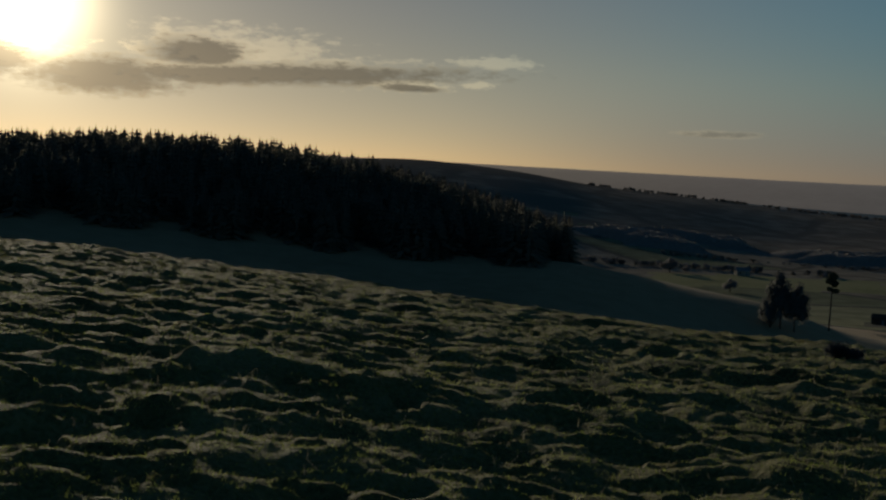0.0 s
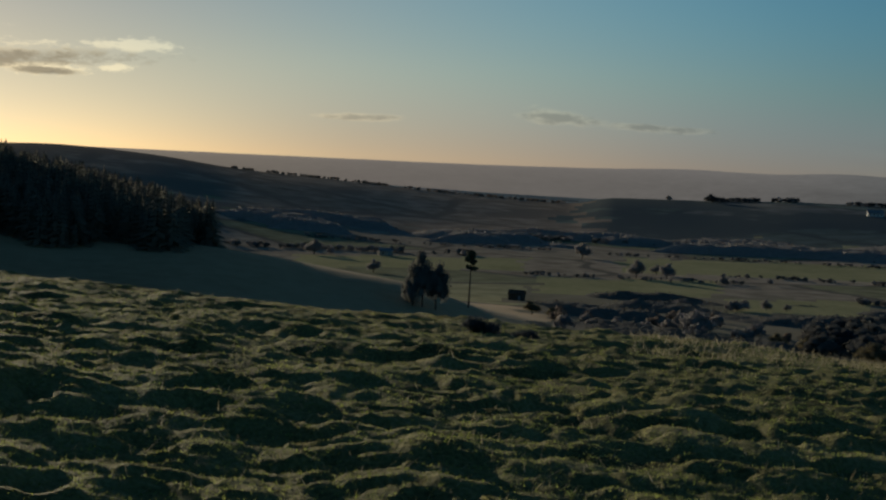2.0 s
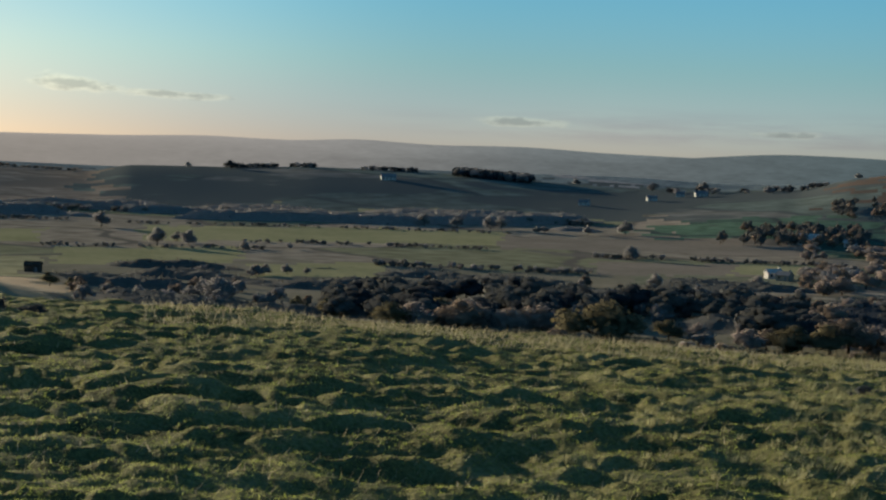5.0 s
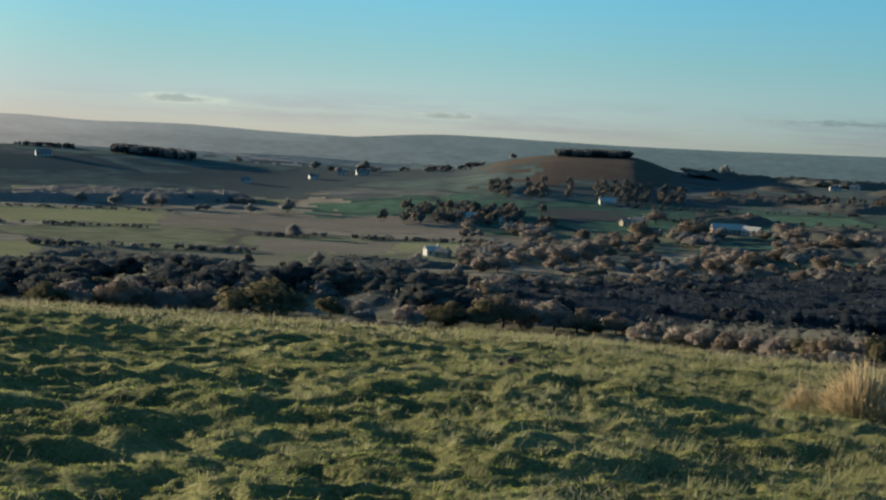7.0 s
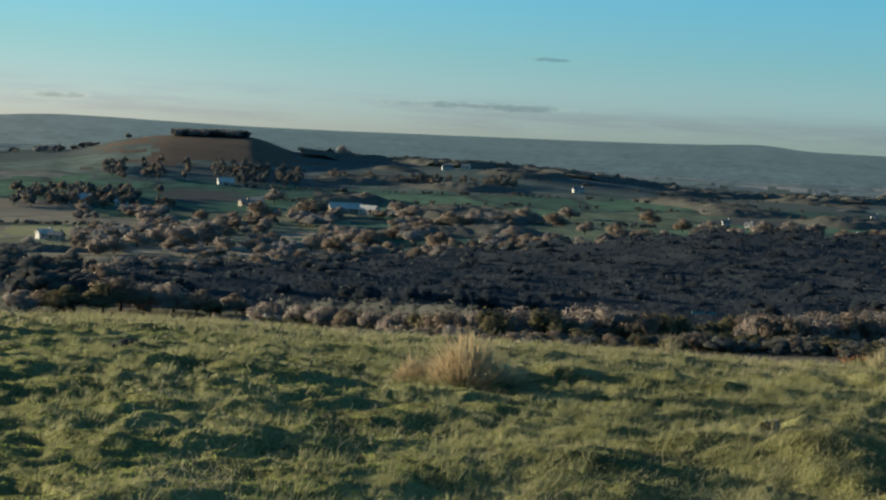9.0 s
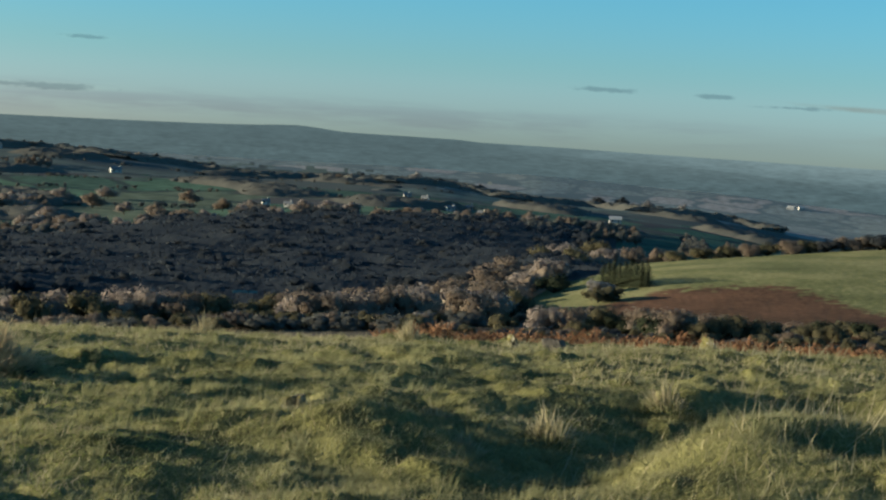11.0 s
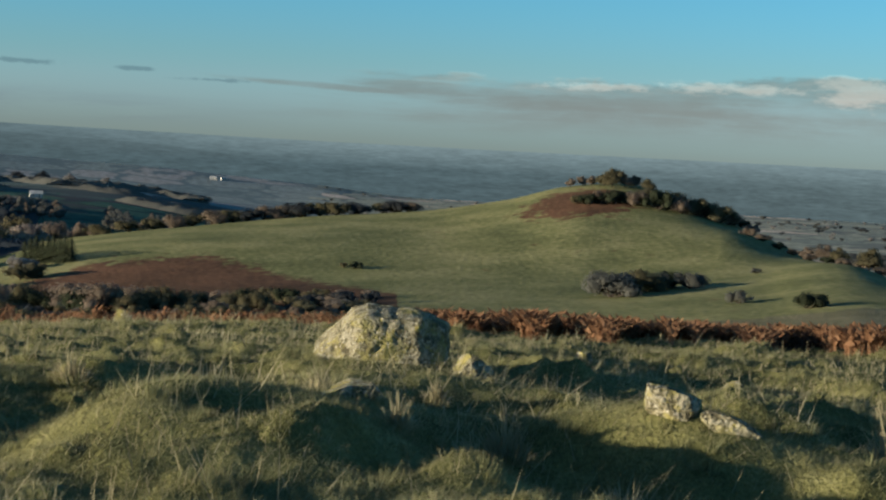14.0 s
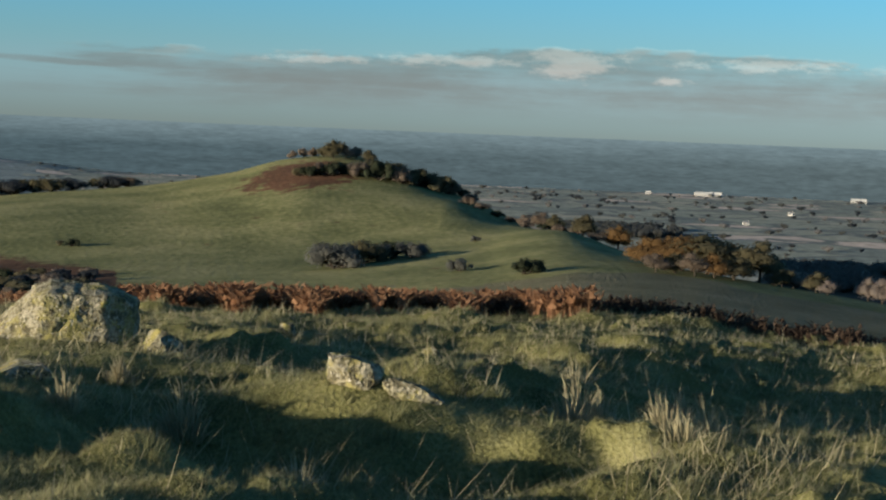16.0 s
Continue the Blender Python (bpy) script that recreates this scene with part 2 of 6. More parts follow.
def fields_material(name, greens, cell, hedge, hedge_width=0.05, rough=0.95, wood=0.0, wood_colour=(0.03, 0.04, 0.02), stretch=(1, 1, 0)):
    """A patchwork of fields: one colour a cell, darker hedges along the cells' edges, woods by a broad noise."""
    mt = bpy.data.materials.new(name)
    mt.use_nodes = True
    nt = mt.node_tree
    bsdf = nt.nodes["Principled BSDF"]
    bsdf.inputs["Roughness"].default_value = rough
    bsdf.inputs["Specular IOR Level"].default_value = 0.0
    co = nt.nodes.new("ShaderNodeTexCoord")
    mp = nt.nodes.new("ShaderNodeMapping")
    mp.inputs["Scale"].default_value = stretch
    nt.links.new(co.outputs["Object"], mp.inputs[0])
    wob = nt.nodes.new("ShaderNodeTexNoise")
    wob.inputs["Scale"].default_value = 2.0 / cell
    wob.inputs["Detail"].default_value = 3
    nt.links.new(mp.outputs[0], wob.inputs["Vector"])
    sh = nt.nodes.new("ShaderNodeVectorMath")
    sh.operation = "MULTIPLY_ADD"
    nt.links.new(wob.outputs["Color"], sh.inputs[0])
    sh.inputs[1].default_value = (cell * 0.35, cell * 0.35, 0)
    nt.links.new(mp.outputs[0], sh.inputs[2])
    cells, edge = nt.nodes.new("ShaderNodeTexVoronoi"), nt.nodes.new("ShaderNodeTexVoronoi")
    edge.feature = "DISTANCE_TO_EDGE"
    for v in (cells, edge):
        v.voronoi_dimensions = "2D"
        v.inputs["Scale"].default_value = 1.0 / cell
        nt.links.new(sh.outputs[0], v.inputs["Vector"])
    sep = nt.nodes.new("ShaderNodeSeparateColor")
    nt.links.new(cells.outputs["Color"], sep.inputs[0])
    rp = nt.nodes.new("ShaderNodeValToRGB")
    rp.color_ramp.interpolation = "CONSTANT"
    el = rp.color_ramp.elements
    el[0].color = (*greens[0], 1)
    el[1].position, el[1].color = 1.0 / len(greens), (*greens[1], 1)
    for i, g in enumerate(greens[2:], 2):
        e = el.new(i / len(greens))
        e.color = (*g, 1)
    nt.links.new(sep.outputs[0], rp.inputs[0])
    fine = nt.nodes.new("ShaderNodeTexNoise")
    fine.inputs["Scale"].default_value, fine.inputs["Detail"].default_value = 9.0 / cell, 7
    nt.links.new(mp.outputs[0], fine.inputs["Vector"])
    mr = nt.nodes.new("ShaderNodeMapRange")
    nt.links.new(fine.outputs["Fac"], mr.inputs[0])
    mr.inputs[1].default_value, mr.inputs[2].default_value = 0.25, 0.75
    mr.inputs[3].default_value, mr.inputs[4].default_value = 0.6, 1.4
    hs = nt.nodes.new("ShaderNodeHueSaturation")
    nt.links.new(mr.outputs[0], hs.inputs["Value"])
    nt.links.new(rp.outputs[0], hs.inputs["Color"])

    def blend(col, other, fac):
        mx = nt.nodes.new("ShaderNodeMix")
        mx.data_type = "RGBA"
        nt.links.new(fac, mx.inputs["Factor"])
        nt.links.new(col, mx.inputs["A"])
        mx.inputs["B"].default_value = (*other, 1)
        return mx.outputs["Result"]

    def step(v, lo, hi):
        n = nt.nodes.new("ShaderNodeMapRange")
        nt.links.new(v, n.inputs[0])
        n.inputs[1].default_value, n.inputs[2].default_value = lo, hi
        return n.outputs[0]

    col = blend(hs.outputs[0], hedge, step(edge.outputs["Distance"], hedge_width, hedge_width * 0.4))
    if wood:
        wn = nt.nodes.new("ShaderNodeTexNoise")
        wn.inputs["Scale"].default_value, wn.inputs["Detail"].default_value = 0.9 / cell, 5
        nt.links.new(mp.outputs[0], wn.inputs["Vector"])
        col = blend(col, wood_colour, step(wn.outputs["Fac"], 1 - wood, 1.03 - wood))
    nt.links.new(col, bsdf.inputs["Base Color"])
    return mt


turf = material("turf", [(0.06, 0.06, 0.024), (0.14, 0.136, 0.054), (0.225, 0.212, 0.102)], 1.3, 24, bump=0.6, bump_scale=0.04, contrast=(0.34, 0.66))
pasture = material("pasture", [(0.085, 0.095, 0.042), (0.145, 0.148, 0.066), (0.225, 0.212, 0.105)], 0.05, 12, bump=0.6, bump_scale=0.4, contrast=(0.36, 0.64), cover=("bracken", (0.05, 0.031, 0.02), (0.13, 0.07, 0.043)))
# Paler copy of pasture: sunlight on single fields is put into the colour.
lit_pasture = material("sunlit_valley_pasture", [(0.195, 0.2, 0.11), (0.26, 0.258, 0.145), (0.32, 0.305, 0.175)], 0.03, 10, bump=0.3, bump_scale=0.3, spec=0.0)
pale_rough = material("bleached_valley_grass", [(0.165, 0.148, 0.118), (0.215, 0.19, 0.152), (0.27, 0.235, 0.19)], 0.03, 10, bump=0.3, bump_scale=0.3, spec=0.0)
bracken_ground = material("dead_bracken_slope", [(0.06, 0.05, 0.04), (0.10, 0.074, 0.056), (0.13, 0.09, 0.066)], 0.02, 12, bump=0.8, bump_scale=0.5)
rough_ground = material("rough_grazing", [(0.08, 0.078, 0.045), (0.13, 0.122, 0.075), (0.185, 0.165, 0.11)], 0.12, 12, bump=0.9, bump_scale=0.3)
wood_floor = material("woodland_floor", [(0.06, 0.052, 0.042), (0.09, 0.077, 0.062), (0.12, 0.10, 0.08)], 0.05, 10, bump=0.8, bump_scale=0.5)
# Glare over this shaded slope is put into a lighter, warmer base colour.
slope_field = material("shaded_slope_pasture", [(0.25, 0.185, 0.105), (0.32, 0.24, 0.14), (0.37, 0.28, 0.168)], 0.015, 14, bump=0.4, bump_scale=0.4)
valley_rough = material("rough_valley_floor", [(0.13, 0.13, 0.095), (0.185, 0.175, 0.13), (0.24, 0.215, 0.17)], 0.02, 9, bump=0.5, bump_scale=0.4, spec=0.0)
valley_fields = fields_material("valley_fields", [(0.19, 0.195, 0.125), (0.29, 0.28, 0.17), (0.235, 0.21, 0.165), (0.17, 0.178, 0.125), (0.275, 0.24, 0.19)], 130.0, (0.125, 0.118, 0.10), 0.04, wood=0.36, wood_colour=(0.15, 0.137, 0.118))
# Blue-green haze tint is mixed into the field colours of slope and ridge.
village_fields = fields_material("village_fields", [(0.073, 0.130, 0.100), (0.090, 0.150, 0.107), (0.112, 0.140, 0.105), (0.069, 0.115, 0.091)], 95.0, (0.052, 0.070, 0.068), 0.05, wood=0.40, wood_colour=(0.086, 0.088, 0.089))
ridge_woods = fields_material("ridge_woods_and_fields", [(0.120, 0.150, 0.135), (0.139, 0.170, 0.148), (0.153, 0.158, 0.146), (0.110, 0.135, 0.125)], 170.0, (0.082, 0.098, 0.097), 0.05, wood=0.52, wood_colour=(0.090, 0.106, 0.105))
# Lightened, warmed copy of ridge_woods for the shaded, hazy end below the sun.
lifted_ridge = fields_material("haze_lifted_ridge", [(0.225, 0.19, 0.148), (0.25, 0.21, 0.165), (0.262, 0.215, 0.165), (0.21, 0.182, 0.145)], 170.0, (0.18, 0.155, 0.125), 0.05, wood=0.5, wood_colour=(0.19, 0.163, 0.132))
# Haze is painted into these two: hills blued, plain paled.
far_hills = fields_material("haze_blue_hills", [(0.192, 0.232, 0.23), (0.22, 0.253, 0.246), (0.29, 0.285, 0.275), (0.168, 0.21, 0.213), (0.2, 0.24, 0.235)], 90.0, (0.146, 0.183, 0.191), 0.08, wood=0.45, wood_colour=(0.138, 0.175, 0.183))
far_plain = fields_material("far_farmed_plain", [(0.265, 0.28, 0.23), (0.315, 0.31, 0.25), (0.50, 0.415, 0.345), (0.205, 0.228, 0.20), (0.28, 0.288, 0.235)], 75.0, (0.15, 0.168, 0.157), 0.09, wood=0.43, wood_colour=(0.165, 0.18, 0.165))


def backdrop_material(name):
    """Hills and plain so far off that the air has taken their colour, painted as glow: one tone a heading, paler
    towards the horizon, with faint fields.
    """
    mt = bpy.data.materials.new(name)
    mt.use_nodes = True
    nt = mt.node_tree
    nt.nodes.clear()

    def m(op, a, b=None):
        n = nt.nodes.new("ShaderNodeMath")
        n.operation = op
        for i, v in enumerate((a, b)):
            if isinstance(v, (int, float)):
                n.inputs[i].default_value = v
            elif v is not None:
                nt.links.new(v, n.inputs[i])
        return n.outputs[0]

    def span(v, lo, hi, a=0.0, b=1.0):
        n = nt.nodes.new("ShaderNodeMapRange")
        nt.links.new(v, n.inputs[0])
        for i, q in enumerate((lo, hi, a, b), 1):
            n.inputs[i].default_value = q
        return n.outputs[0]

    co, sep = nt.nodes.new("ShaderNodeTexCoord"), nt.nodes.new("ShaderNodeSeparateXYZ")
    nt.links.new(co.outputs["Object"], sep.inputs[0])
    x, y, z = sep.outputs
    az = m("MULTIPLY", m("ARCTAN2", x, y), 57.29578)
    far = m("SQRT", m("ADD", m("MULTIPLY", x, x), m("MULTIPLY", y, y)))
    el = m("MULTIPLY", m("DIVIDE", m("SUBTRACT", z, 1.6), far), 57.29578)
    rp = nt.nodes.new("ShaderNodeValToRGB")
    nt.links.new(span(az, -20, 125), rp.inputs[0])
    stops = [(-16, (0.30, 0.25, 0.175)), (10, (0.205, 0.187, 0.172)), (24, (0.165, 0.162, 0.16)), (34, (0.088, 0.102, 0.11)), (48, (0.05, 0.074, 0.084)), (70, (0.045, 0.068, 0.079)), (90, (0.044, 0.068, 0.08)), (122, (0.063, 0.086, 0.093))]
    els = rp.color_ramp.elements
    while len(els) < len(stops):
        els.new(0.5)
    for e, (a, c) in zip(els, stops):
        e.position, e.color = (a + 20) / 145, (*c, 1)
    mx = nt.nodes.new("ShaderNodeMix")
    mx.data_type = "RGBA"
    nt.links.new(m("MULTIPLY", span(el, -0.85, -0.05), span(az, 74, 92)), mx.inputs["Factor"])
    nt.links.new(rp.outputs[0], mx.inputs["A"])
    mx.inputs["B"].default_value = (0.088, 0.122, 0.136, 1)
    # faint fields and woods
    grain = None
    flat = nt.nodes.new("ShaderNodeCombineXYZ")
    nt.links.new(az, flat.inputs[0])
    nt.links.new(m("MULTIPLY", el, 6.0), flat.inputs[1])
    for scale, gain in ((0.7, 0.55), (2.6, 0.6)):
        n = nt.nodes.new("ShaderNodeTexNoise")
        n.inputs["Scale"].default_value, n.inputs["Detail"].default_value = scale, 4.0
        nt.links.new(flat.outputs[0], n.inputs["Vector"])
        v = m("MULTIPLY", span(n.outputs["Fac"], 0.3, 0.7, -1.0, 1.0), gain)
        grain = v if grain is None else m("ADD", grain, v)
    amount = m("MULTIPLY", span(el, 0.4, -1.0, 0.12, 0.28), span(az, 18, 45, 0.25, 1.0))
    # Haze tones are given off as emission; sun and sky don't light this.
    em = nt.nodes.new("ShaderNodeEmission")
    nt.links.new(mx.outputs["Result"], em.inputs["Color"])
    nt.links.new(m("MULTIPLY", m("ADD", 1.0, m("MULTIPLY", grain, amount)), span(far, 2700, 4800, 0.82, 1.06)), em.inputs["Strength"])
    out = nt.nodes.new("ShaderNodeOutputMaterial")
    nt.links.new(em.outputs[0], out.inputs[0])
    return mt


hazy_distance = backdrop_material("hazy_distance")

# ---------------------------------------------------------------- ground
# Each belt of the land: its distance from the viewpoint, and its height as degrees over or under eye level along the headings.
EYE = 1.6
CREST_R = 28.0
CREST = [(-180, -5), (-60, -3.4), (-30, -3.4), (-16, -3.72), (-8, -4.3), (0, -5.05), (8, -5.65), (16, -6.0), (24, -6.3), (32, -6.75), (40, -6.95), (50, -7.1), (60, -7.28), (70, -7.2), (80, -6.97), (90, -6.65), (100, -6.6), (108, -6.4), (112, -6.15), (121, -6.85), (135, -7), (180, -5)]
BELTS = [
    (240, [(-180, -6), (-30, -6), (-16, -6.4), (-8, -6.8), (0, -7.4), (8, -8.3), (16, -8.8), (30, -9), (45, -8.8), (60, -8.3), (70, -7.6), (78, -7.0), (84, -6.5), (90, -6.2), (100, -5.8), (106, -5.2), (110, -4.7), (114, -4.85), (117, -5.12), (121, -5.55), (135, -7), (180, -6)]),
    (330, [(-180, -6), (-30, -4.8), (-16, -5), (-8, -5.4), (0, -5.9), (4.5, -6.2), (9, -6.9), (14, -7.5), (20, -7.7), (32, -7.8), (45, -7.6), (56, -7.2), (66, -6.7), (74, -6.4), (80, -5.9), (86, -5.4), (92, -5.0), (100, -4.6), (103, -4.3), (106, -3.95), (109, -3.5), (111.3, -4.05), (115.5, -5.3), (121, -6.4), (135, -7), (180, -6)]),
    (420, [(-180, -5), (-30, -2.5), (-16, -2.6), (-8, -3.1), (0, -3.6), (4.5, -3.62), (6.6, -3.8), (8.7, -4.12), (11.7, -4.56), (15, -5.6), (20, -6.4), (32, -6.6), (45, -6.5), (56, -6.5), (66, -6.4), (74, -6.0), (78, -5.0), (82, -4.15), (86, -3.7), (90, -3.4), (94, -3.2), (97, -2.85), (100, -2.4), (103, -2.35), (105, -2.5), (107, -3.05), (109.2, -3.8), (112, -4.7), (116, -5.8), (121, -6.6), (180, -5)]),
    (500, [(-180, -4), (-30, -1.3), (-16, -1.3), (-12, -1.05), (-8, -1.1), (-4, -1.45), (0, -2.2), (3, -3.0), (5, -3.9), (8, -4.6), (12, -5.2), (20, -5.7), (32, -5.8), (45, -5.6), (56, -5.6), (66, -5.5), (74, -5.2), (77.5, -4.65), (81.5, -3.8), (85.6, -3.25), (90, -2.72), (93.7, -2.33), (96.8, -1.76), (98.9, -1.18), (101, -0.95), (103, -1.35), (105, -2.2), (107.2, -3.2), (109.2, -4.2), (111.3, -5.0), (115.5, -5.8), (121, -6.6), (180, -4)]),
    (650, [(-180, -3), (-16, -1.6), (-8, -1.6), (0, -2.9), (5, -4.2), (10, -4.75), (20, -4.75), (32, -4.75), (45, -4.5), (56, -4.3), (62, -3.9), (68, -3.5), (74, -3.6), (78, -3.9), (84, -4.0), (92, -4.2), (100, -5.2), (110, -5.8), (114.5, -5.9), (117, -4.55), (121, -4.5), (126, -5.2), (180, -3)]),
    (850, [(-180, -2.5), (-16, -1.6), (0, -2.8), (6, -3.75), (12, -3.7), (20, -3.65), (32, -3.6), (45, -3.5), (56, -3.2), (64, -2.9), (72, -2.7), (78, -2.9), (86, -3.6), (94, -4.4), (110, -4.9), (121, -4.9), (180, -2.5)]),
    (1100, [(-180, -2), (-16, -1.6), (-6, -1.5), (0, -1.65), (6, -2.3), (14, -2.75), (25, -2.7), (36, -2.6), (45, -2.1), (52, -2.1), (60, -1.9), (70, -1.9), (76, -2.2), (82, -2.5), (90, -3.3), (100, -3.9), (121, -3.9), (180, -2)]),
    (1500, [(-180, -1), (-16, -0.6), (-6, -0.3), (-1.5, -0.07), (2.2, -0.28), (5.7, -0.70), (9.2, -0.92), (13.7, -1.24), (17.5, -1.38), (19.2, -1.10), (22.8, -1.05), (26, -0.92), (31, -1.0), (34, -1.15), (38, -1.3), (43, -1.05), (45.2, -0.55), (47, -0.33), (49.5, -0.28), (51.5, -0.75), (55, -0.88), (59, -0.9), (63.5, -1.2), (67, -1.5), (72.5, -1.4), (77, -1.85), (82.7, -2.0), (87.6, -2.6), (94, -2.9), (121, -2.9), (180, -1)]),
    (1900, [(-180, -1), (-16, -0.9), (-1.5, -0.5), (5, -0.9), (18, -1.6), (31, -1.3), (40, -1.5), (48, -0.9), (60, -1.2), (72, -1.6), (82, -2.1), (90, -2.35), (121, -2.3), (180, -1)]),
    (2700, [(-180, -0.6), (-16, -0.9), (0, -0.7), (20, -0.7), (28, -0.55), (40, -0.35), (55, -0.4), (64, -0.35), (72, -0.12), (76.7, -0.1), (80, -0.22), (83.3, -0.34), (86.5, -0.6), (90, -0.95), (94, -1.45), (121, -1.55), (180, -0.6)]),
    (3600, [(-180, -0.2), (-16, -0.2), (0, -0.28), (14, -0.2), (22, -0.22), (28.8, -0.45), (32, -0.25), (37, -0.3), (40, 0.0), (43, 0.2), (50, 0.12), (58, 0.2), (66, 0.33), (68, 0.42), (70, 0.27), (73.6, 0.24), (77, -0.08), (81, -0.4), (90, -0.7), (121, -0.85), (180, -0.2)]),
    (4850, [(-180, -0.1), (-16, -0.1), (12, -0.12), (18, -0.06), (22, 0.06), (24.5, 0.02), (27.5, 0.14), (30, 0.05), (33, 0.1), (37, -0.02), (48, -0.1), (60, 0.0), (75, 0.18), (83, 0.1), (90, 0.03), (121, -0.05), (180, -0.1)]),
]


def along(pairs, az):
    """Smooth curve through the pairs, with no overshoot."""
    xk, yk = np.array([p[0] for p in pairs], float), np.array([p[1] for p in pairs], float)
    h, d = np.diff(xk), np.diff(yk) / np.diff(xk)
    m = np.zeros(len(xk))
    for i in range(1, len(xk) - 1):
        if d[i - 1] * d[i] > 0:
            w1, w2 = 2 * h[i] + h[i - 1], h[i] + 2 * h[i - 1]
            m[i] = (w1 + w2) / (w1 / d[i - 1] + w2 / d[i])
    k = np.clip(np.searchsorted(xk, az) - 1, 0, len(xk) - 2)
    t = np.clip((az - xk[k]) / h[k], 0, 1)
    return (2 * t**3 - 3 * t * t + 1) * yk[k] + (t**3 - 2 * t * t + t) * h[k] * m[k] + (3 * t * t - 2 * t**3) * yk[k + 1] + (t**3 - t * t) * h[k] * m[k + 1]


def hash01(i, j, k):
    """Repeatable random numbers from whole-number cells."""
    v = np.sin(i * 127.1 + j * 311.7 + k * 74.7) * 43758.5453
    return v - np.floor(v)


def hummocks(x, y, cell, k, rad, high, sharp=3.0):
    """Rounded grassy hummocks, one to a jittered cell."""
    ci, cj = np.floor(x / cell), np.floor(y / cell)
    out = np.zeros_like(x)
    for di in (-1, 0, 1):
        for dj in (-1, 0, 1):
            a, b = ci + di, cj + dj
            px, py = (a + 0.1 + 0.8 * hash01(a, b, k)) * cell, (b + 0.1 + 0.8 * hash01(a, b, k + 1)) * cell
            rr = cell * (rad[0] + rad[1] * hash01(a, b, k + 2))
            hh = high * np.clip(1.5 * hash01(a, b, k + 3) - 0.4, 0, 1)
            el = 0.75 + 0.5 * hash01(a, b, k + 4)
            d = np.sqrt(((x - px) * el) ** 2 + ((y - py) / el) ** 2) / rr
            out = np.maximum(out, hh * np.clip(1.25 - 1.25 * d**sharp, 0, 1))
    return out


def waves(x, y, size, k):
    """Soft rolling noise, about -1 to 1."""
    out = np.zeros_like(x)
    for n in range(5):
        a = 2.399 * n + k
        s = 2 * math.pi / (size * (0.7 + 0.23 * n))
        out += np.sin((x * math.cos(a) + y * math.sin(a)) * s + 3.1 * n + k + 1.3 * np.sin((x * math.sin(a) - y * math.cos(a)) * s * 0.6 + n))
    return out / 5


# level ground under the larger stones: x, y, radius
FLATS = [(9.9, 0.4, 1.9), (10.7, -3.0, 1.2), (15.6, -1.3, 1.5), (10.9, -3.0, 0.9), (11.3, -0.85, 0.7), (15.2, -2.4, 1.0), (15.2, -4.8, 0.8), (24.8, 3.6, 1.6)]
# mounds and hollows round the stones: x, y, radius, height
MOUNDS = [(10.0, 0.2, 1.2, 0.26), (10.6, 1.75, 0.9, -0.24), (12.3, 1.6, 0.8, -0.16), (9.2, 1.4, 0.55, -0.16), (10.3, 3.1, 0.8, 0.12), (13.0, 0.6, 0.9, -0.16), (9.8, -2.1, 0.8, -0.3), (15.3, -2.9, 0.8, -0.2), (12.6, -2.8, 0.7, -0.16), (9.3, -3.6, 0.6, -0.25), (11.6, -5.1, 0.8, -0.22), (20.0, -5.3, 1.6, -0.2), (10.9, -3.15, 0.7, 0.16), (9.6, -4.1, 0.3, 0.2), (12.8, -1.4, 0.5, -0.1), (9.1, -3.5, 0.4, -0.25), (8.85, -3.62, 0.26, 0.13), (7.8, -3.0, 0.9, -0.25), (11.4, -3.8, 0.6, -0.22), (9.35, -4.25, 0.45, -0.25), (12.66, -4.3, 0.8, 0.13), (9.5, -4.7, 0.45, 0.07), (7.5, -3.4, 0.45, 0.05), (9.1, -1.0, 0.35, -0.22), (9.75, -0.15, 0.4, -0.25), (14.8, 0.2, 0.6, -0.18), (12.7, -2.3, 0.8, -0.2), (9.35, -0.6, 0.4, 0.14), (9.0, -1.4, 0.35, 0.12), (16.5, -9.8, 4.8, -0.5)]

AZ = np.concatenate([np.arange(-180, -19, 4.0), np.arange(-19, 124, 0.155), np.arange(124, 180.1, 4.0)])
AZ[-1] = 180.0
RAD = np.concatenate([[0.01, 0.6, 1.2, 1.8, 2.4, 3.0, 3.5], np.geomspace(4.0, 36, 330), np.geomspace(36.7, 220, 70), np.geomspace(223, 560, 130), np.geomspace(570, 4850, 120)])


def belt_heights(az):
    """The land's profile outward along each heading: radii and heights."""
    crest = np.tan(np.radians(along(CREST, az)))
    rs, zs = [CREST_R], [EYE + CREST_R * crest]
    for r, drop in ((60, 1.1), (130, 1.9)):
        rs.append(r)
        zs.append(EYE + r * np.tan(np.radians(along(CREST, az) - drop)))
    for r, pairs in BELTS:
        rs.append(r)
        zs.append(EYE + r * np.tan(np.radians(along(pairs, az))))
    return np.array(rs, float), np.stack(zs), crest


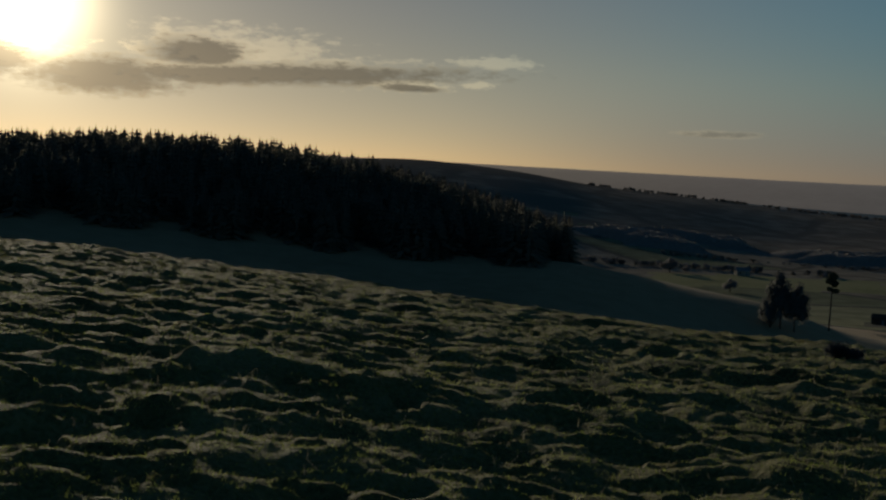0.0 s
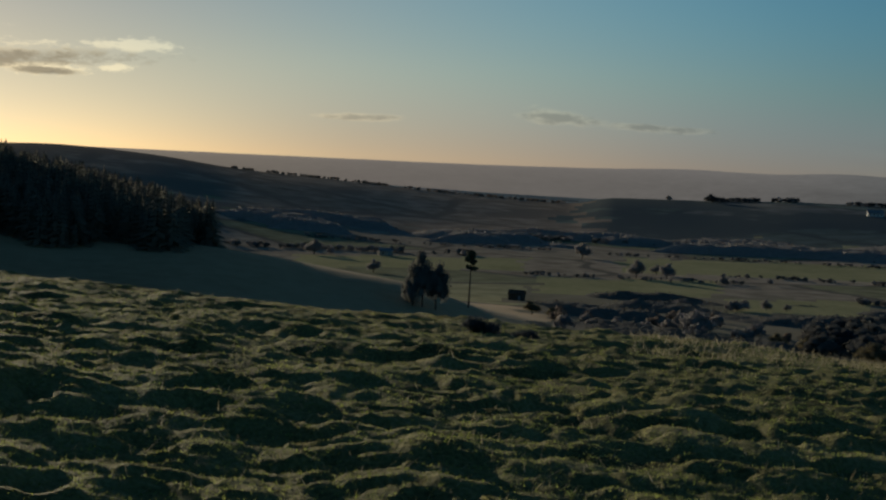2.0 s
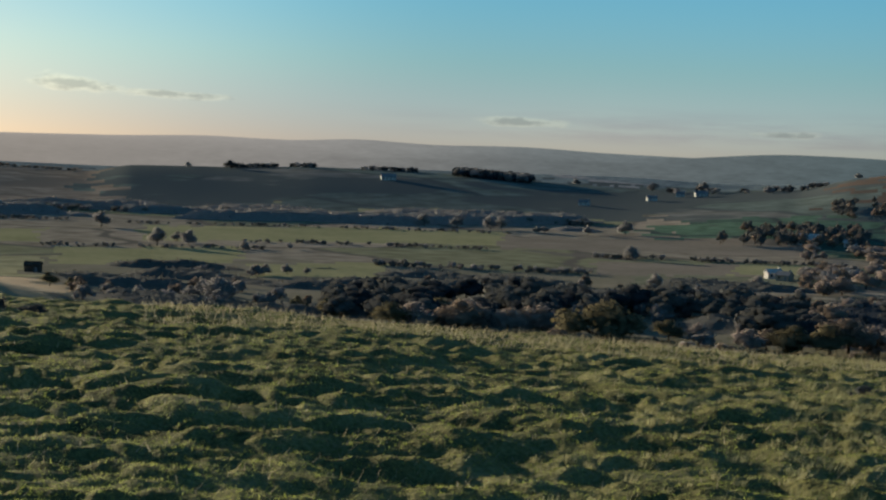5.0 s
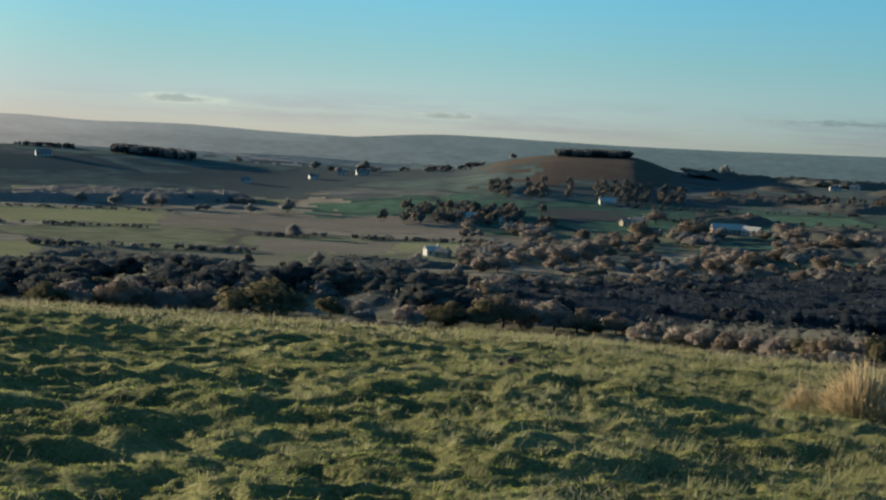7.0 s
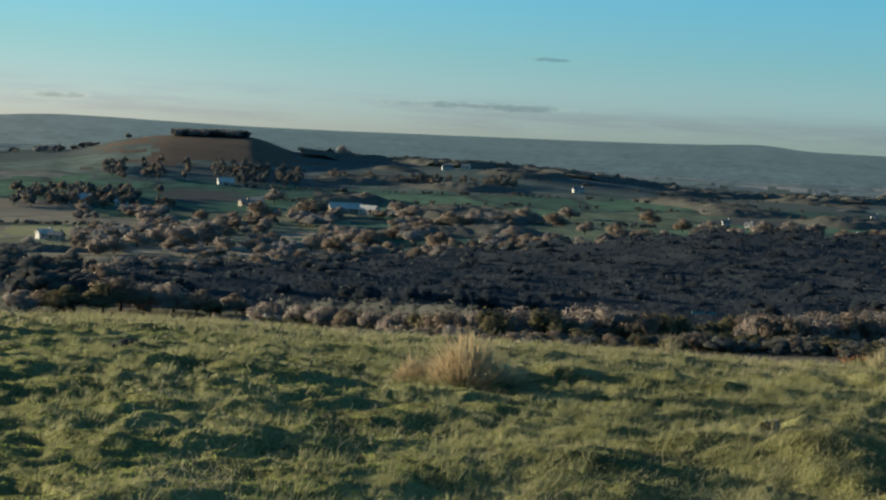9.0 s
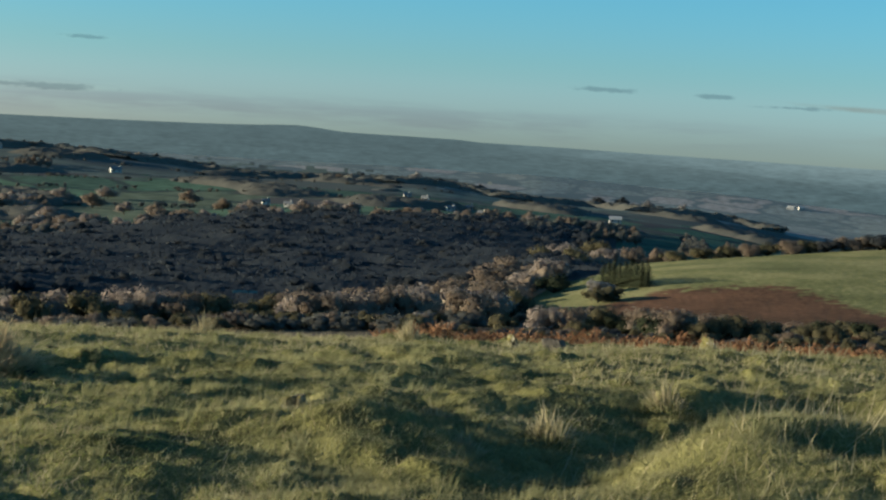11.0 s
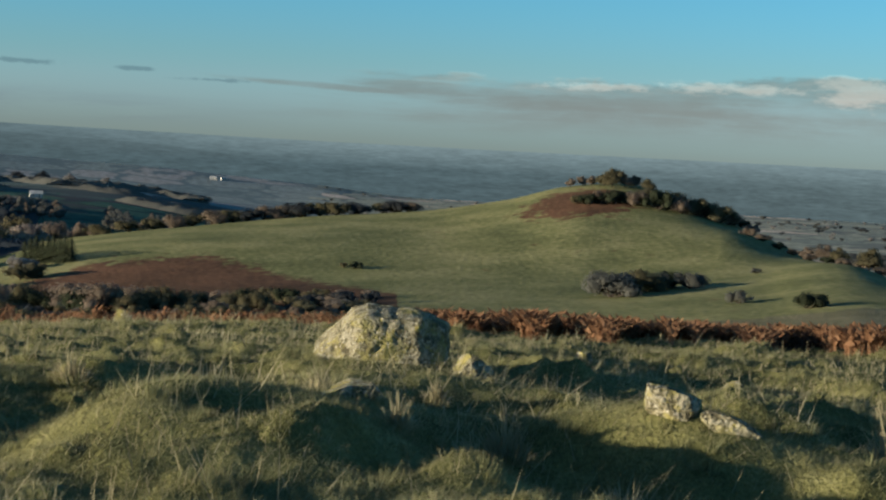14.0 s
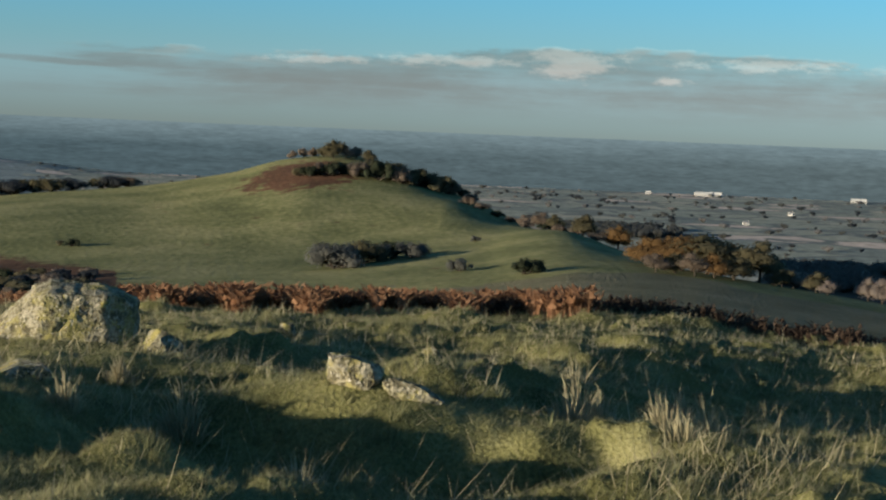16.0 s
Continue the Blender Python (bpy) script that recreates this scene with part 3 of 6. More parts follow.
def build_heights():
    xk, yk, crest = belt_heights(AZ)
    h = np.diff(xk)[:, None]
    d = np.diff(yk, axis=0) / h
    m = np.zeros_like(yk)
    m[0], m[-1] = crest, d[-1]
    w1, w2 = 2 * h[1:] + h[:-1], h[1:] + 2 * h[:-1]
    same = d[:-1] * d[1:] > 0
    with np.errstate(divide="ignore", invalid="ignore"):
        m[1:-1] = np.where(same, (w1 + w2) / (w1 / d[:-1] + w2 / d[1:]), 0)
    out = np.zeros((len(RAD), len(AZ)))
    for j, r in enumerate(RAD):
        if r <= CREST_R:
            out[j] = (crest + 2 * EYE / CREST_R) * r - EYE / CREST_R**2 * r * r
        else:
            k = min(np.searchsorted(xk, r) - 1, len(xk) - 2)
            hh = xk[k + 1] - xk[k]
            t = min((r - xk[k]) / hh, 1.0)
            out[j] = (2 * t**3 - 3 * t * t + 1) * yk[k] + (t**3 - 2 * t * t + t) * hh * m[k] + (3 * t * t - 2 * t**3) * yk[k + 1] + (t**3 - t * t) * hh * m[k + 1]
    a, r = np.radians(AZ)[None, :], RAD[:, None]
    x, y = r * np.sin(a), r * np.cos(a)
    deg = AZ[None, :] + 0 * r
    near = np.clip((44 - r) / 14, 0, 1) * np.clip((r - 1.0) / 3, 0, 1)
    lumpy = np.clip((78 - np.abs(deg)) / 30, 0.0, 1)
    calm = 1 - lumpy
    wx = x + 0.3 * waves(x, y, 1.7, 0.3) + 0.1 * waves(x, y, 0.5, 1.7)
    wy = y + 0.3 * waves(x, y, 1.5, 2.9) + 0.1 * waves(x, y, 0.45, 4.1)
    grain = 0.75 + 0.45 * waves(x, y, 0.7, 6.1)
    # low terraced hummocks, drawn out across the slope
    turn = np.clip((deg - 22) / 18, 0, 1)
    vx, vy = wx * math.cos(1.0) - wy * math.sin(1.0), wx * math.sin(1.0) + wy * math.cos(1.0)
    # worn hollows with steep rims, drawn out along the slope, in gently rolling turf
    west = np.maximum(hummocks(wx * 0.5, wy, 0.62, 1, (0.24, 0.19), 0.14, 4.0), hummocks(wx * 0.55 + 0.4, wy, 0.36, 9, (0.24, 0.2), 0.09, 4.0))
    east = np.maximum(hummocks(vx * 0.5, vy, 0.62, 61, (0.23, 0.18), 0.12, 4.0), hummocks(vx * 0.55, vy, 0.36, 71, (0.24, 0.2), 0.08, 4.0))
    rel = lumpy * (0.08 + 0.95 * grain * (-west * (1 - turn) - east * turn + 0.6 * hummocks(wx * 0.7, wy, 0.3, 83, (0.34, 0.25), 0.06) + 0.5 * hummocks(wx * 0.6, wy, 1.1, 57, (0.36, 0.3), 0.13, 2.5)))
    rel += lumpy * (0.012 * waves(x, y, 0.17, 1.2) + 0.012 * waves(x, y, 0.24, 3.4))
    rel += calm * grain * np.maximum(hummocks(wx, wy, 1.7, 21, (0.3, 0.35), 0.2, 2.6), hummocks(wx, wy, 0.6, 33, (0.3, 0.24), 0.11)) + 0.6 * calm * hummocks(wx, wy, 0.3, 44, (0.32, 0.25), 0.07)
    rel += 0.07 * waves(x, y, 4.5, 0.7) + 0.04 * waves(x, y, 0.9, 2.7) + 0.026 * waves(x, y, 0.38, 5.2) + 0.09 * calm * waves(x, y, 2.1, 3.3) - 0.09 - 0.05 * calm
    for sx, sy, sr in FLATS:
        rel *= 1 - 0.85 * np.exp(-((x - sx) ** 2 + (y - sy) ** 2) / (sr * sr))
    for mx, my, mr, mh in MOUNDS:
        rel += (1.3 if mh > 0 else 1.7) * mh * np.exp(-((x - mx) ** 2 + (y - my) ** 2) / (mr * mr))
    out += rel * near
    far = np.clip((r - 150) / 300, 0, 1)
    out += far * (0.5 * waves(x, y, 190, 4.0) + 0.12 * waves(x, y, 45, 1.0))
    return x, y, out


GX, GY, GZ = build_heights()
LOG_R = np.log(RAD)


def ground_z(x, y):
    """Height of the land at places in metres."""
    x, y = np.asarray(x, float), np.asarray(y, float)
    az = np.degrees(np.arctan2(x, y))
    lr = np.log(np.maximum(np.hypot(x, y), 0.02))
    i = np.clip(np.searchsorted(AZ, az) - 1, 0, len(AZ) - 2)
    j = np.clip(np.searchsorted(LOG_R, lr) - 1, 0, len(RAD) - 2)
    u = (az - AZ[i]) / (AZ[i + 1] - AZ[i])
    v = np.clip((lr - LOG_R[j]) / (LOG_R[j + 1] - LOG_R[j]), 0, 1)
    return (GZ[j, i] * (1 - u) + GZ[j, i + 1] * u) * (1 - v) + (GZ[j + 1, i] * (1 - u) + GZ[j + 1, i + 1] * u) * v


def polar(az, r):
    """Place on the land at a heading in degrees and a distance in metres."""
    x, y = r * math.sin(radians(az)), r * math.cos(radians(az))
    return Vector((x, y, float(ground_z(x, y))))


def fast_mesh(name, verts, faces, mats, index=None, smooth=False):
    """A mesh from arrays: verts (n, 3), faces (m, 3 or 4)."""
    me = bpy.data.meshes.new(name)
    n, k = faces.shape
    me.vertices.add(len(verts))
    me.vertices.foreach_set("co", np.ascontiguousarray(verts, dtype=np.float32).ravel())
    me.loops.add(n * k)
    me.loops.foreach_set("vertex_index", np.ascontiguousarray(faces, dtype=np.int32).ravel())
    me.polygons.add(n)
    me.polygons.foreach_set("loop_start", np.arange(0, n * k, k, dtype=np.int32))
    me.polygons.foreach_set("loop_total", np.full(n, k, dtype=np.int32))
    for mt in mats:
        me.materials.append(mt)
    if index is not None:
        me.polygons.foreach_set("material_index", np.ascontiguousarray(index, dtype=np.int32))
    me.polygons.foreach_set("use_smooth", np.full(n, smooth, dtype=bool))
    me.update(calc_edges=True)
    me.validate()
    return me


def build_ground():
    nr, na = GZ.shape
    verts = np.stack([GX, GY, GZ], -1).reshape(-1, 3)
    jj, ii = np.meshgrid(np.arange(nr - 1), np.arange(na - 1), indexing="ij")
    a = jj * na + ii
    faces = np.stack([a, a + na, a + na + 1, a + 1], -1).reshape(-1, 4)
    r = (np.sqrt(GX**2 + GY**2)[:-1, :-1]).ravel()
    az = np.broadcast_to(AZ[None, :], GX.shape)[:-1, :-1].ravel()
    x, y = GX[:-1, :-1].ravel(), GY[:-1, :-1].ravel()
    w1, w2 = waves(x, y, 60, 1.1), waves(x, y, 22, 5.2)
    azw = az + 1.6 * w1 + 0.7 * w2 + 1.2 * waves(x, y, 260, 0.4)
    wob = r * (1 + 0.06 * w1 + 0.03 * w2)
    mats = [turf, pasture, bracken_ground, rough_ground, wood_floor, slope_field, valley_fields, village_fields, ridge_woods, far_hills, far_plain, lifted_ridge, valley_rough, lit_pasture, pale_rough]
    idx = np.zeros(len(r), int)
    idx[r > 34] = 3
    left = azw < 16
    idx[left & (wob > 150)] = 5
    idx[left & (wob > 560)] = 6
    mid = (azw >= 16) & (azw < 52)
    idx[mid & (wob > 420)] = 6
    idx[mid & (wob > 420) & (wob < 690 + 60 * w1)] = 12
    dark = (azw >= 52) & (az < 80)
    idx[dark & (wob > 260)] = 4
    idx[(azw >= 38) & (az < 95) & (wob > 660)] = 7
    idx[(azw >= 38) & (azw < 52) & (wob > 600) & (wob < 900)] = 6
    hill = (az > 77) & (az < 126)
    idx[hill & (wob > 225) & (r < 620)] = 1
    idx[hill & (az < 92) & (wob > 120)  & (r < 240)] = 3
    idx[hill & (az > 106) & (r > 48) & (wob < 200)] = 3
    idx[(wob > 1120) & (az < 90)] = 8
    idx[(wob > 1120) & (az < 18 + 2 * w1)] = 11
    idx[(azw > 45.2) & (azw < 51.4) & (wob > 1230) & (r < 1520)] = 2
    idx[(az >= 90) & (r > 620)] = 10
    # Dark floor colour put here for a hillside field in shade.
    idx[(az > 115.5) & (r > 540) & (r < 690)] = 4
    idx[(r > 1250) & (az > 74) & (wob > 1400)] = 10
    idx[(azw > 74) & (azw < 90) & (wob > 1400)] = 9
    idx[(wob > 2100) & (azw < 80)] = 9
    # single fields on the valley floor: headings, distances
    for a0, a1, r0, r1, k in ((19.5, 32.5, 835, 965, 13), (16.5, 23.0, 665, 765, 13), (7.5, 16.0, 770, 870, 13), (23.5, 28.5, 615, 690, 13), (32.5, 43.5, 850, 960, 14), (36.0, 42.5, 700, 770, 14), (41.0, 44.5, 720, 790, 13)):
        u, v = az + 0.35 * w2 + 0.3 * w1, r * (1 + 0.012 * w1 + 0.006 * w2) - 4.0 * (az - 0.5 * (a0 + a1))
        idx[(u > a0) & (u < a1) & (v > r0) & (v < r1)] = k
    # Beyond this radius the land glows with painted haze.
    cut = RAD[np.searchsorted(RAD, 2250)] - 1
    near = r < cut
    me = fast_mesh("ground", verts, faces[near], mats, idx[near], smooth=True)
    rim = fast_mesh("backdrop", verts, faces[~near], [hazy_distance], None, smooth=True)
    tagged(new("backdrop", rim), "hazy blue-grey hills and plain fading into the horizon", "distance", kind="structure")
    # dead bracken: along the foot of the green hill, and round its top
    vr, va = np.sqrt(GX**2 + GY**2), np.broadcast_to(AZ[None, :], GX.shape)
    foot = np.clip((392 - 13 * np.clip(va - 86, 0, 9) - 10 * np.clip(82 - va, 0, 5) - vr) / 30, -1, 1) * (va > 76) * (va < 93)
    ha, hr = (va - 99.5) / 3.3, (vr - 452) / 40
    top = 1.2 * (1 - np.sqrt(ha * ha + hr * hr))
    rim = np.clip(1.2 * (1 - np.sqrt(((va - 103.5) / 2.2) ** 2 + ((vr - 462) / 22) ** 2)), 0, 1)
    lay = np.clip(np.maximum(np.maximum(foot * 0.9 + 0.1, top), rim), 0, 1) * (va > 76) * (va < 126)
    at = me.attributes.new("bracken", "FLOAT", "POINT")
    at.data.foreach_set("value", lay.astype(np.float32).ravel())
    ob = new("ground", me)
    tagged(ob, "hummocky grass hilltop falling to farmed valleys and a far plain", "ground", kind="structure")


build_ground()


# ---------------------------------------------------------------- helpers for things
def part(name, me, parent, label=""):
    ob = new(name, me)
    ob.parent = parent
    if label:
        ob["label"] = label
    return ob


def thing(name, place, label, category, group="", turn=0.0):
    ob = new(name)
    ob.matrix_world = Matrix.Translation(place) @ pose(0, 0, 0, 0, 0, turn)
    tagged(ob, label, category, group)
    return ob


def soup(name, tris, mats, index=None, normals=None):
    """A mesh of loose triangles (n, 3, 3), shaded by the given normals, so that leaves read as soft masses."""
    n = len(tris)
    me = fast_mesh(name, tris.reshape(-1, 3), np.arange(n * 3).reshape(n, 3), mats, index, normals is not None)
    if normals is not None and len(me.loops) == n * 3:
        me.normals_split_custom_set((normals.reshape(-1, 3) if normals.ndim == 3 else np.repeat(normals, 3, axis=0)).tolist())
    return me


def outward(tris, low=0.3):
    """Normals that lean out from an upright axis."""
    c = tris.mean(1)
    d = np.stack([c[:, 0], c[:, 1], np.full(len(c), low) * np.hypot(c[:, 0], c[:, 1]).clip(0.02)], 1)
    return d / np.linalg.norm(d, axis=1)[:, None]


def stick(p, q, r0, r1, sides=5):
    """Triangles of a tapered limb from p to q."""
    p, q = np.array(p, float), np.array(q, float)
    d = (q - p) / np.linalg.norm(q - p)
    u = np.cross(d, (0.3, 0.9, 0.2))
    u /= np.linalg.norm(u)
    v = np.cross(d, u)
    a = np.linspace(0, 2 * np.pi, sides, endpoint=False)
    ring = np.cos(a)[:, None] * u + np.sin(a)[:, None] * v
    lo, hi = p + ring * r0, q + ring * r1
    out = []
    for i in range(sides):
        k = (i + 1) % sides
        out += [(lo[i], lo[k], hi[k]), (lo[i], hi[k], hi[i])]
    return out


def ico(level):
    """Unit triangles of an icosphere."""
    bm = bmesh.new()
    bmesh.ops.create_icosphere(bm, subdivisions=level, radius=1.0)
    out = np.array([[v.co[:] for v in f.verts] for f in bm.faces])
    bm.free()
    return out


BALLS = {1: ico(1), 2: ico(2)}


def leaf_cloud(rng, centres, radii, n, size, flat=0.85, up=0.25, core=2, lift=0.35, heart=1.0, ragged=(0.82, 0.36)):
    """A crown: dense twiggy hearts of its lobes, and small leaf clumps standing off them with a ragged outline."""
    centres, radii = np.array(centres, float), np.array(radii, float)
    pick = rng.choice(len(centres), n, p=radii**2 / (radii**2).sum())
    d = rng.normal(size=(n, 3))
    d[:, 2] += up
    d /= np.linalg.norm(d, axis=1)[:, None]
    rad = radii[pick] * (ragged[0] + ragged[1] * rng.random(n) ** 1.2)
    c = centres[pick] + d * rad[:, None] * (1, 1, flat)
    s = size * (0.55 + 0.9 * rng.random(n))[:, None]
    e1 = rng.normal(size=(n, 3))
    e1 -= d * (e1 * d).sum(1, keepdims=True) * 0.6
    e1 /= np.linalg.norm(e1, axis=1)[:, None]
    e2 = np.cross(d, e1) + 0.35 * rng.normal(size=(n, 3))
    soft = d * 0.85 + 0.15 * rng.normal(size=(n, 3))
    soft /= np.linalg.norm(soft, axis=1)[:, None]
    tris = [np.stack([c - e1 * s * 0.6 - e2 * s * 0.4, c + e1 * s * 0.6 - e2 * s * 0.35, c + e2 * s * 0.75], 1)]
    norm = [np.repeat(soft[:, None], 3, axis=1)]
    ball = BALLS[core]
    for p, r in zip(centres, radii):
        k = rng.uniform(0, 6.28)
        bulge = 0.88 + 0.09 * np.sin(ball[..., 0] * 4 + k) * np.sin(ball[..., 1] * 5 + 2 * k) + 0.06 * np.sin(ball[..., 2] * 9 + k)
        tris.append(p + ball * bulge[..., None] * r * heart * (1, 1, flat))
        norm.append(ball)
    norm = np.concatenate(norm) + (0, 0, lift)
    return np.concatenate(tris), norm / np.linalg.norm(norm, axis=2, keepdims=True)


bark = material("bark", [(0.03, 0.025, 0.02), (0.06, 0.05, 0.04), (0.09, 0.08, 0.065)], 0.6, 8, bump=0.5)
def foliage(name, colours, through=0.5):
    return material(name, colours, 0.35, 7, bump=0, per_piece=0.16, translucent=through)


FOLIAGE = {
    # Distant haze is painted into russet, pale, dim and mid as lighter tones.
    "russet": foliage("russet_twigs", [(0.22, 0.172, 0.13), (0.31, 0.248, 0.19), (0.39, 0.315, 0.245)], 0.55),
    "pale": foliage("pale_bare_twigs", [(0.30, 0.25, 0.212), (0.40, 0.338, 0.29), (0.48, 0.41, 0.355)], 0.55),
    "olive": foliage("olive_leaves", [(0.12, 0.108, 0.062), (0.185, 0.165, 0.097), (0.25, 0.22, 0.135)]),
    "dark": foliage("dark_evergreen", [(0.032, 0.04, 0.025), (0.05, 0.06, 0.036), (0.07, 0.082, 0.048)], 0.25),
    "orange": foliage("orange_leaves", [(0.19, 0.115, 0.05), (0.29, 0.18, 0.08), (0.38, 0.25, 0.11)]),
    "dim": foliage("hazed_far_twigs", [(0.29, 0.275, 0.255), (0.37, 0.35, 0.325), (0.45, 0.425, 0.395)], 0.55),
    # Needle colour is lightened in place of the glare round the low sun.
    "spruce": foliage("spruce_needles", [(0.15, 0.148, 0.115), (0.21, 0.205, 0.16), (0.27, 0.26, 0.2)], 0.6),
    "mid": foliage("brown_green_twigs", [(0.138, 0.142, 0.124), (0.179, 0.180, 0.160), (0.216, 0.215, 0.189)]),
    # Valley shade is painted into gloom and shade as dark, blued twigs.
    "gloom": foliage("shaded_wood_twigs", [(0.062, 0.075, 0.088), (0.076, 0.09, 0.104), (0.092, 0.106, 0.118)], 0.5),
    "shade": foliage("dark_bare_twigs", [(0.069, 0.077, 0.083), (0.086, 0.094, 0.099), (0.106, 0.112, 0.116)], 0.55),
}


def broadleaf_arrays(seed, n_leaf=1900, lobes=9, tall=0.5, size=0.042, core=2):
    """Trunk and crown triangles of a tree one metre high."""
    rng = np.random.default_rng(seed)
    wood = stick((0, 0, -0.04), (rng.normal() * 0.01, rng.normal() * 0.01, 0.4), 0.03, 0.02, 6)
    centres, radii = [(0, 0, 0.52)], [0.31]
    for i in range(lobes):
        a = 2 * math.pi * (i + 0.6 * rng.random()) / lobes
        rr = tall * (0.34 + 0.26 * rng.random())
        c = np.array((rr * math.cos(a), rr * math.sin(a), 0.32 + 0.36 * rng.random()))
        centres.append(c)
        radii.append(0.17 + 0.1 * rng.random())
        wood += stick((0, 0, 0.22 + 0.15 * rng.random()), c + (0, 0, 0.06), 0.014, 0.004, 4)
    centres.append((rng.normal() * 0.06, rng.normal() * 0.06, 0.8))
    radii.append(0.19)
    wood += stick((0, 0, 0.38), (0, 0, 0.86), 0.019, 0.005, 4)
    return (np.array(wood), *leaf_cloud(rng, centres, radii, n_leaf, size, core=1, lift=2.0 if core == 2 else 6.0, heart=0.8 if core == 2 else 1.0, ragged=(0.62, 0.6) if core == 2 else (0.82, 0.36)))


def conifer_arrays(seed, tiers=13, sides=9, width=0.2):
    """Trunk and drooping boughs of a spruce one metre high."""
    rng = np.random.default_rng(seed)
    wood = np.array(stick((0, 0, -0.03), (0, 0, 0.97), 0.017, 0.003, 5))
    out = []
    for k in range(tiers):
        f = k / tiers
        z, r = 0.06 + 0.9 * f, width * (1 - f) ** 0.85 * (0.85 + 0.3 * rng.random()) + 0.012
        for i in range(sides):
            a = 2 * math.pi * (i + rng.random() * 0.8) / sides
            w = 2.6 / sides
            rr = r * (0.7 + 0.5 * rng.random())
            tip = (rr * math.cos(a), rr * math.sin(a), z - 0.35 * rr)
            mid = 0.55 * rr
            out.append(((0, 0, z + 0.05), (mid * math.cos(a - w), mid * math.sin(a - w), z - 0.02), tip))
            out.append(((0, 0, z + 0.05), tip, (mid * math.cos(a + w), mid * math.sin(a + w), z - 0.015)))
    out.append(((-0.01, 0, 0.9), (0.01, 0, 0.9), (0, 0, 1.02)))
    out = np.array(out)
    return wood, out, np.repeat(outward(out, 1.2)[:, None], 3, axis=1)


def bush_arrays(seed, n_leaf=1900, spread=0.62, size=0.05, core=2, lobes=9):
    rng = np.random.default_rng(seed)
    centres, radii = [(0, 0, 0.42)], [0.4]
    wood = stick((0, 0, -0.05), (0, 0, 0.5), 0.05, 0.02, 5)
    for i in range(lobes):
        a = 2 * math.pi * (i + 0.6 * rng.random()) * 0.382
        f = (0.35 + 0.6 * rng.random()) * spread
        c = (math.cos(a) * f, math.sin(a) * f, 0.2 + 0.5 * rng.random() * (1.2 - f))
        centres.append(c)
        radii.append(0.16 + 0.14 * rng.random())
        wood += stick((0, 0, 0.02), c, 0.025, 0.008, 4)
    return (np.array(wood), *leaf_cloud(rng, centres, radii, n_leaf, size, core=1, lift=2.0 if core == 2 else 6.0, heart=0.8 if core == 2 else 1.0, ragged=(0.62, 0.6) if core == 2 else (0.82, 0.36)))


PROTOS = {}


def plant(kind, colour, seed, place, high, wide=1.0, name="tree", label="", category="tree", group=""):
    """A tree or bush with its trunk and crown, high metres tall; alike ones share their meshes."""
    key = (kind, colour, seed)
    if key not in PROTOS:
        make = {"broadleaf": broadleaf_arrays, "conifer": conifer_arrays, "bush": bush_arrays}[kind]
        wood, leaves, soft = make(seed)
        PROTOS[key] = (soup("trunk", wood, [bark]), soup("crown", leaves, [FOLIAGE[colour]], None, soft))
    wm, lm = PROTOS[key]
    root = new(name)
    root.matrix_world = Matrix.Translation(place) @ pose(0, 0, 0, 0, 0, (seed * 77.7 + place[0] * 13) % 360) @ Matrix.Diagonal((high * wide, high * wide, high, 1))
    tagged(root, label, category, group)
    part("trunk", wm, root)
    part("crown", lm, root)
    return root


def wood_stuff(name, label, spots, kind, colours, seeds=4, n_leaf=150):
    """Many trees that nobody could count, joined into one mesh."""
    mats = [FOLIAGE[c] for c in colours] + [bark]
    protos = []
    for s in range(seeds):
        if kind == "conifer":
            protos.append(conifer_arrays(100 + s, 10, 7))
        elif kind == "bush":
            protos.append(bush_arrays(100 + s, n_leaf, size=0.14, core=1, lobes=9 if n_leaf > 60 else 4))
        else:
            protos.append(broadleaf_arrays(100 + s, n_leaf, lobes=8 if n_leaf > 60 else 5, size=0.1 if n_leaf < 120 else 0.075, core=1))
    tris, idx, norm = [], [], []
    for n, (x, y, high, wide) in enumerate(spots):
        wood, leaves, soft = protos[n % seeds]
        a = n * 2.4
        c, s = math.cos(a), math.sin(a)
        spin = np.array([[c, -s, 0], [s, c, 0], [0, 0, 1]])
        rot = spin * (high * wide, high * wide, high)
        base = np.array((x, y, float(ground_z(x, y)) - 0.1))
        for t, q, k in ((leaves, soft, int(hash01(n, 3, 5) * len(colours))), (wood[:12], np.repeat(outward(wood[:12])[:, None], 3, axis=1), len(colours))):
            tris.append(t @ rot.T + base)
            norm.append(q @ spin.T)
            idx.append(np.full(len(t), k))
    ob = new(name, soup(name, np.concatenate(tris), mats, np.concatenate(idx), np.concatenate(norm)))
    tagged(ob, label, "woodland", kind="stuff")
    return ob


def scatter(n, az, r, rng, keep=None):
    """n random spots between two headings and two distances."""
    out = []
    while len(out) < n:
        a = az[0] + (az[1] - az[0]) * rng.random()
        d = math.sqrt(r[0] ** 2 + (r[1] ** 2 - r[0] ** 2) * rng.random())
        if keep is None or keep(a, d):
            out.append((d * math.sin(radians(a)), d * math.cos(radians(a))))
    return out


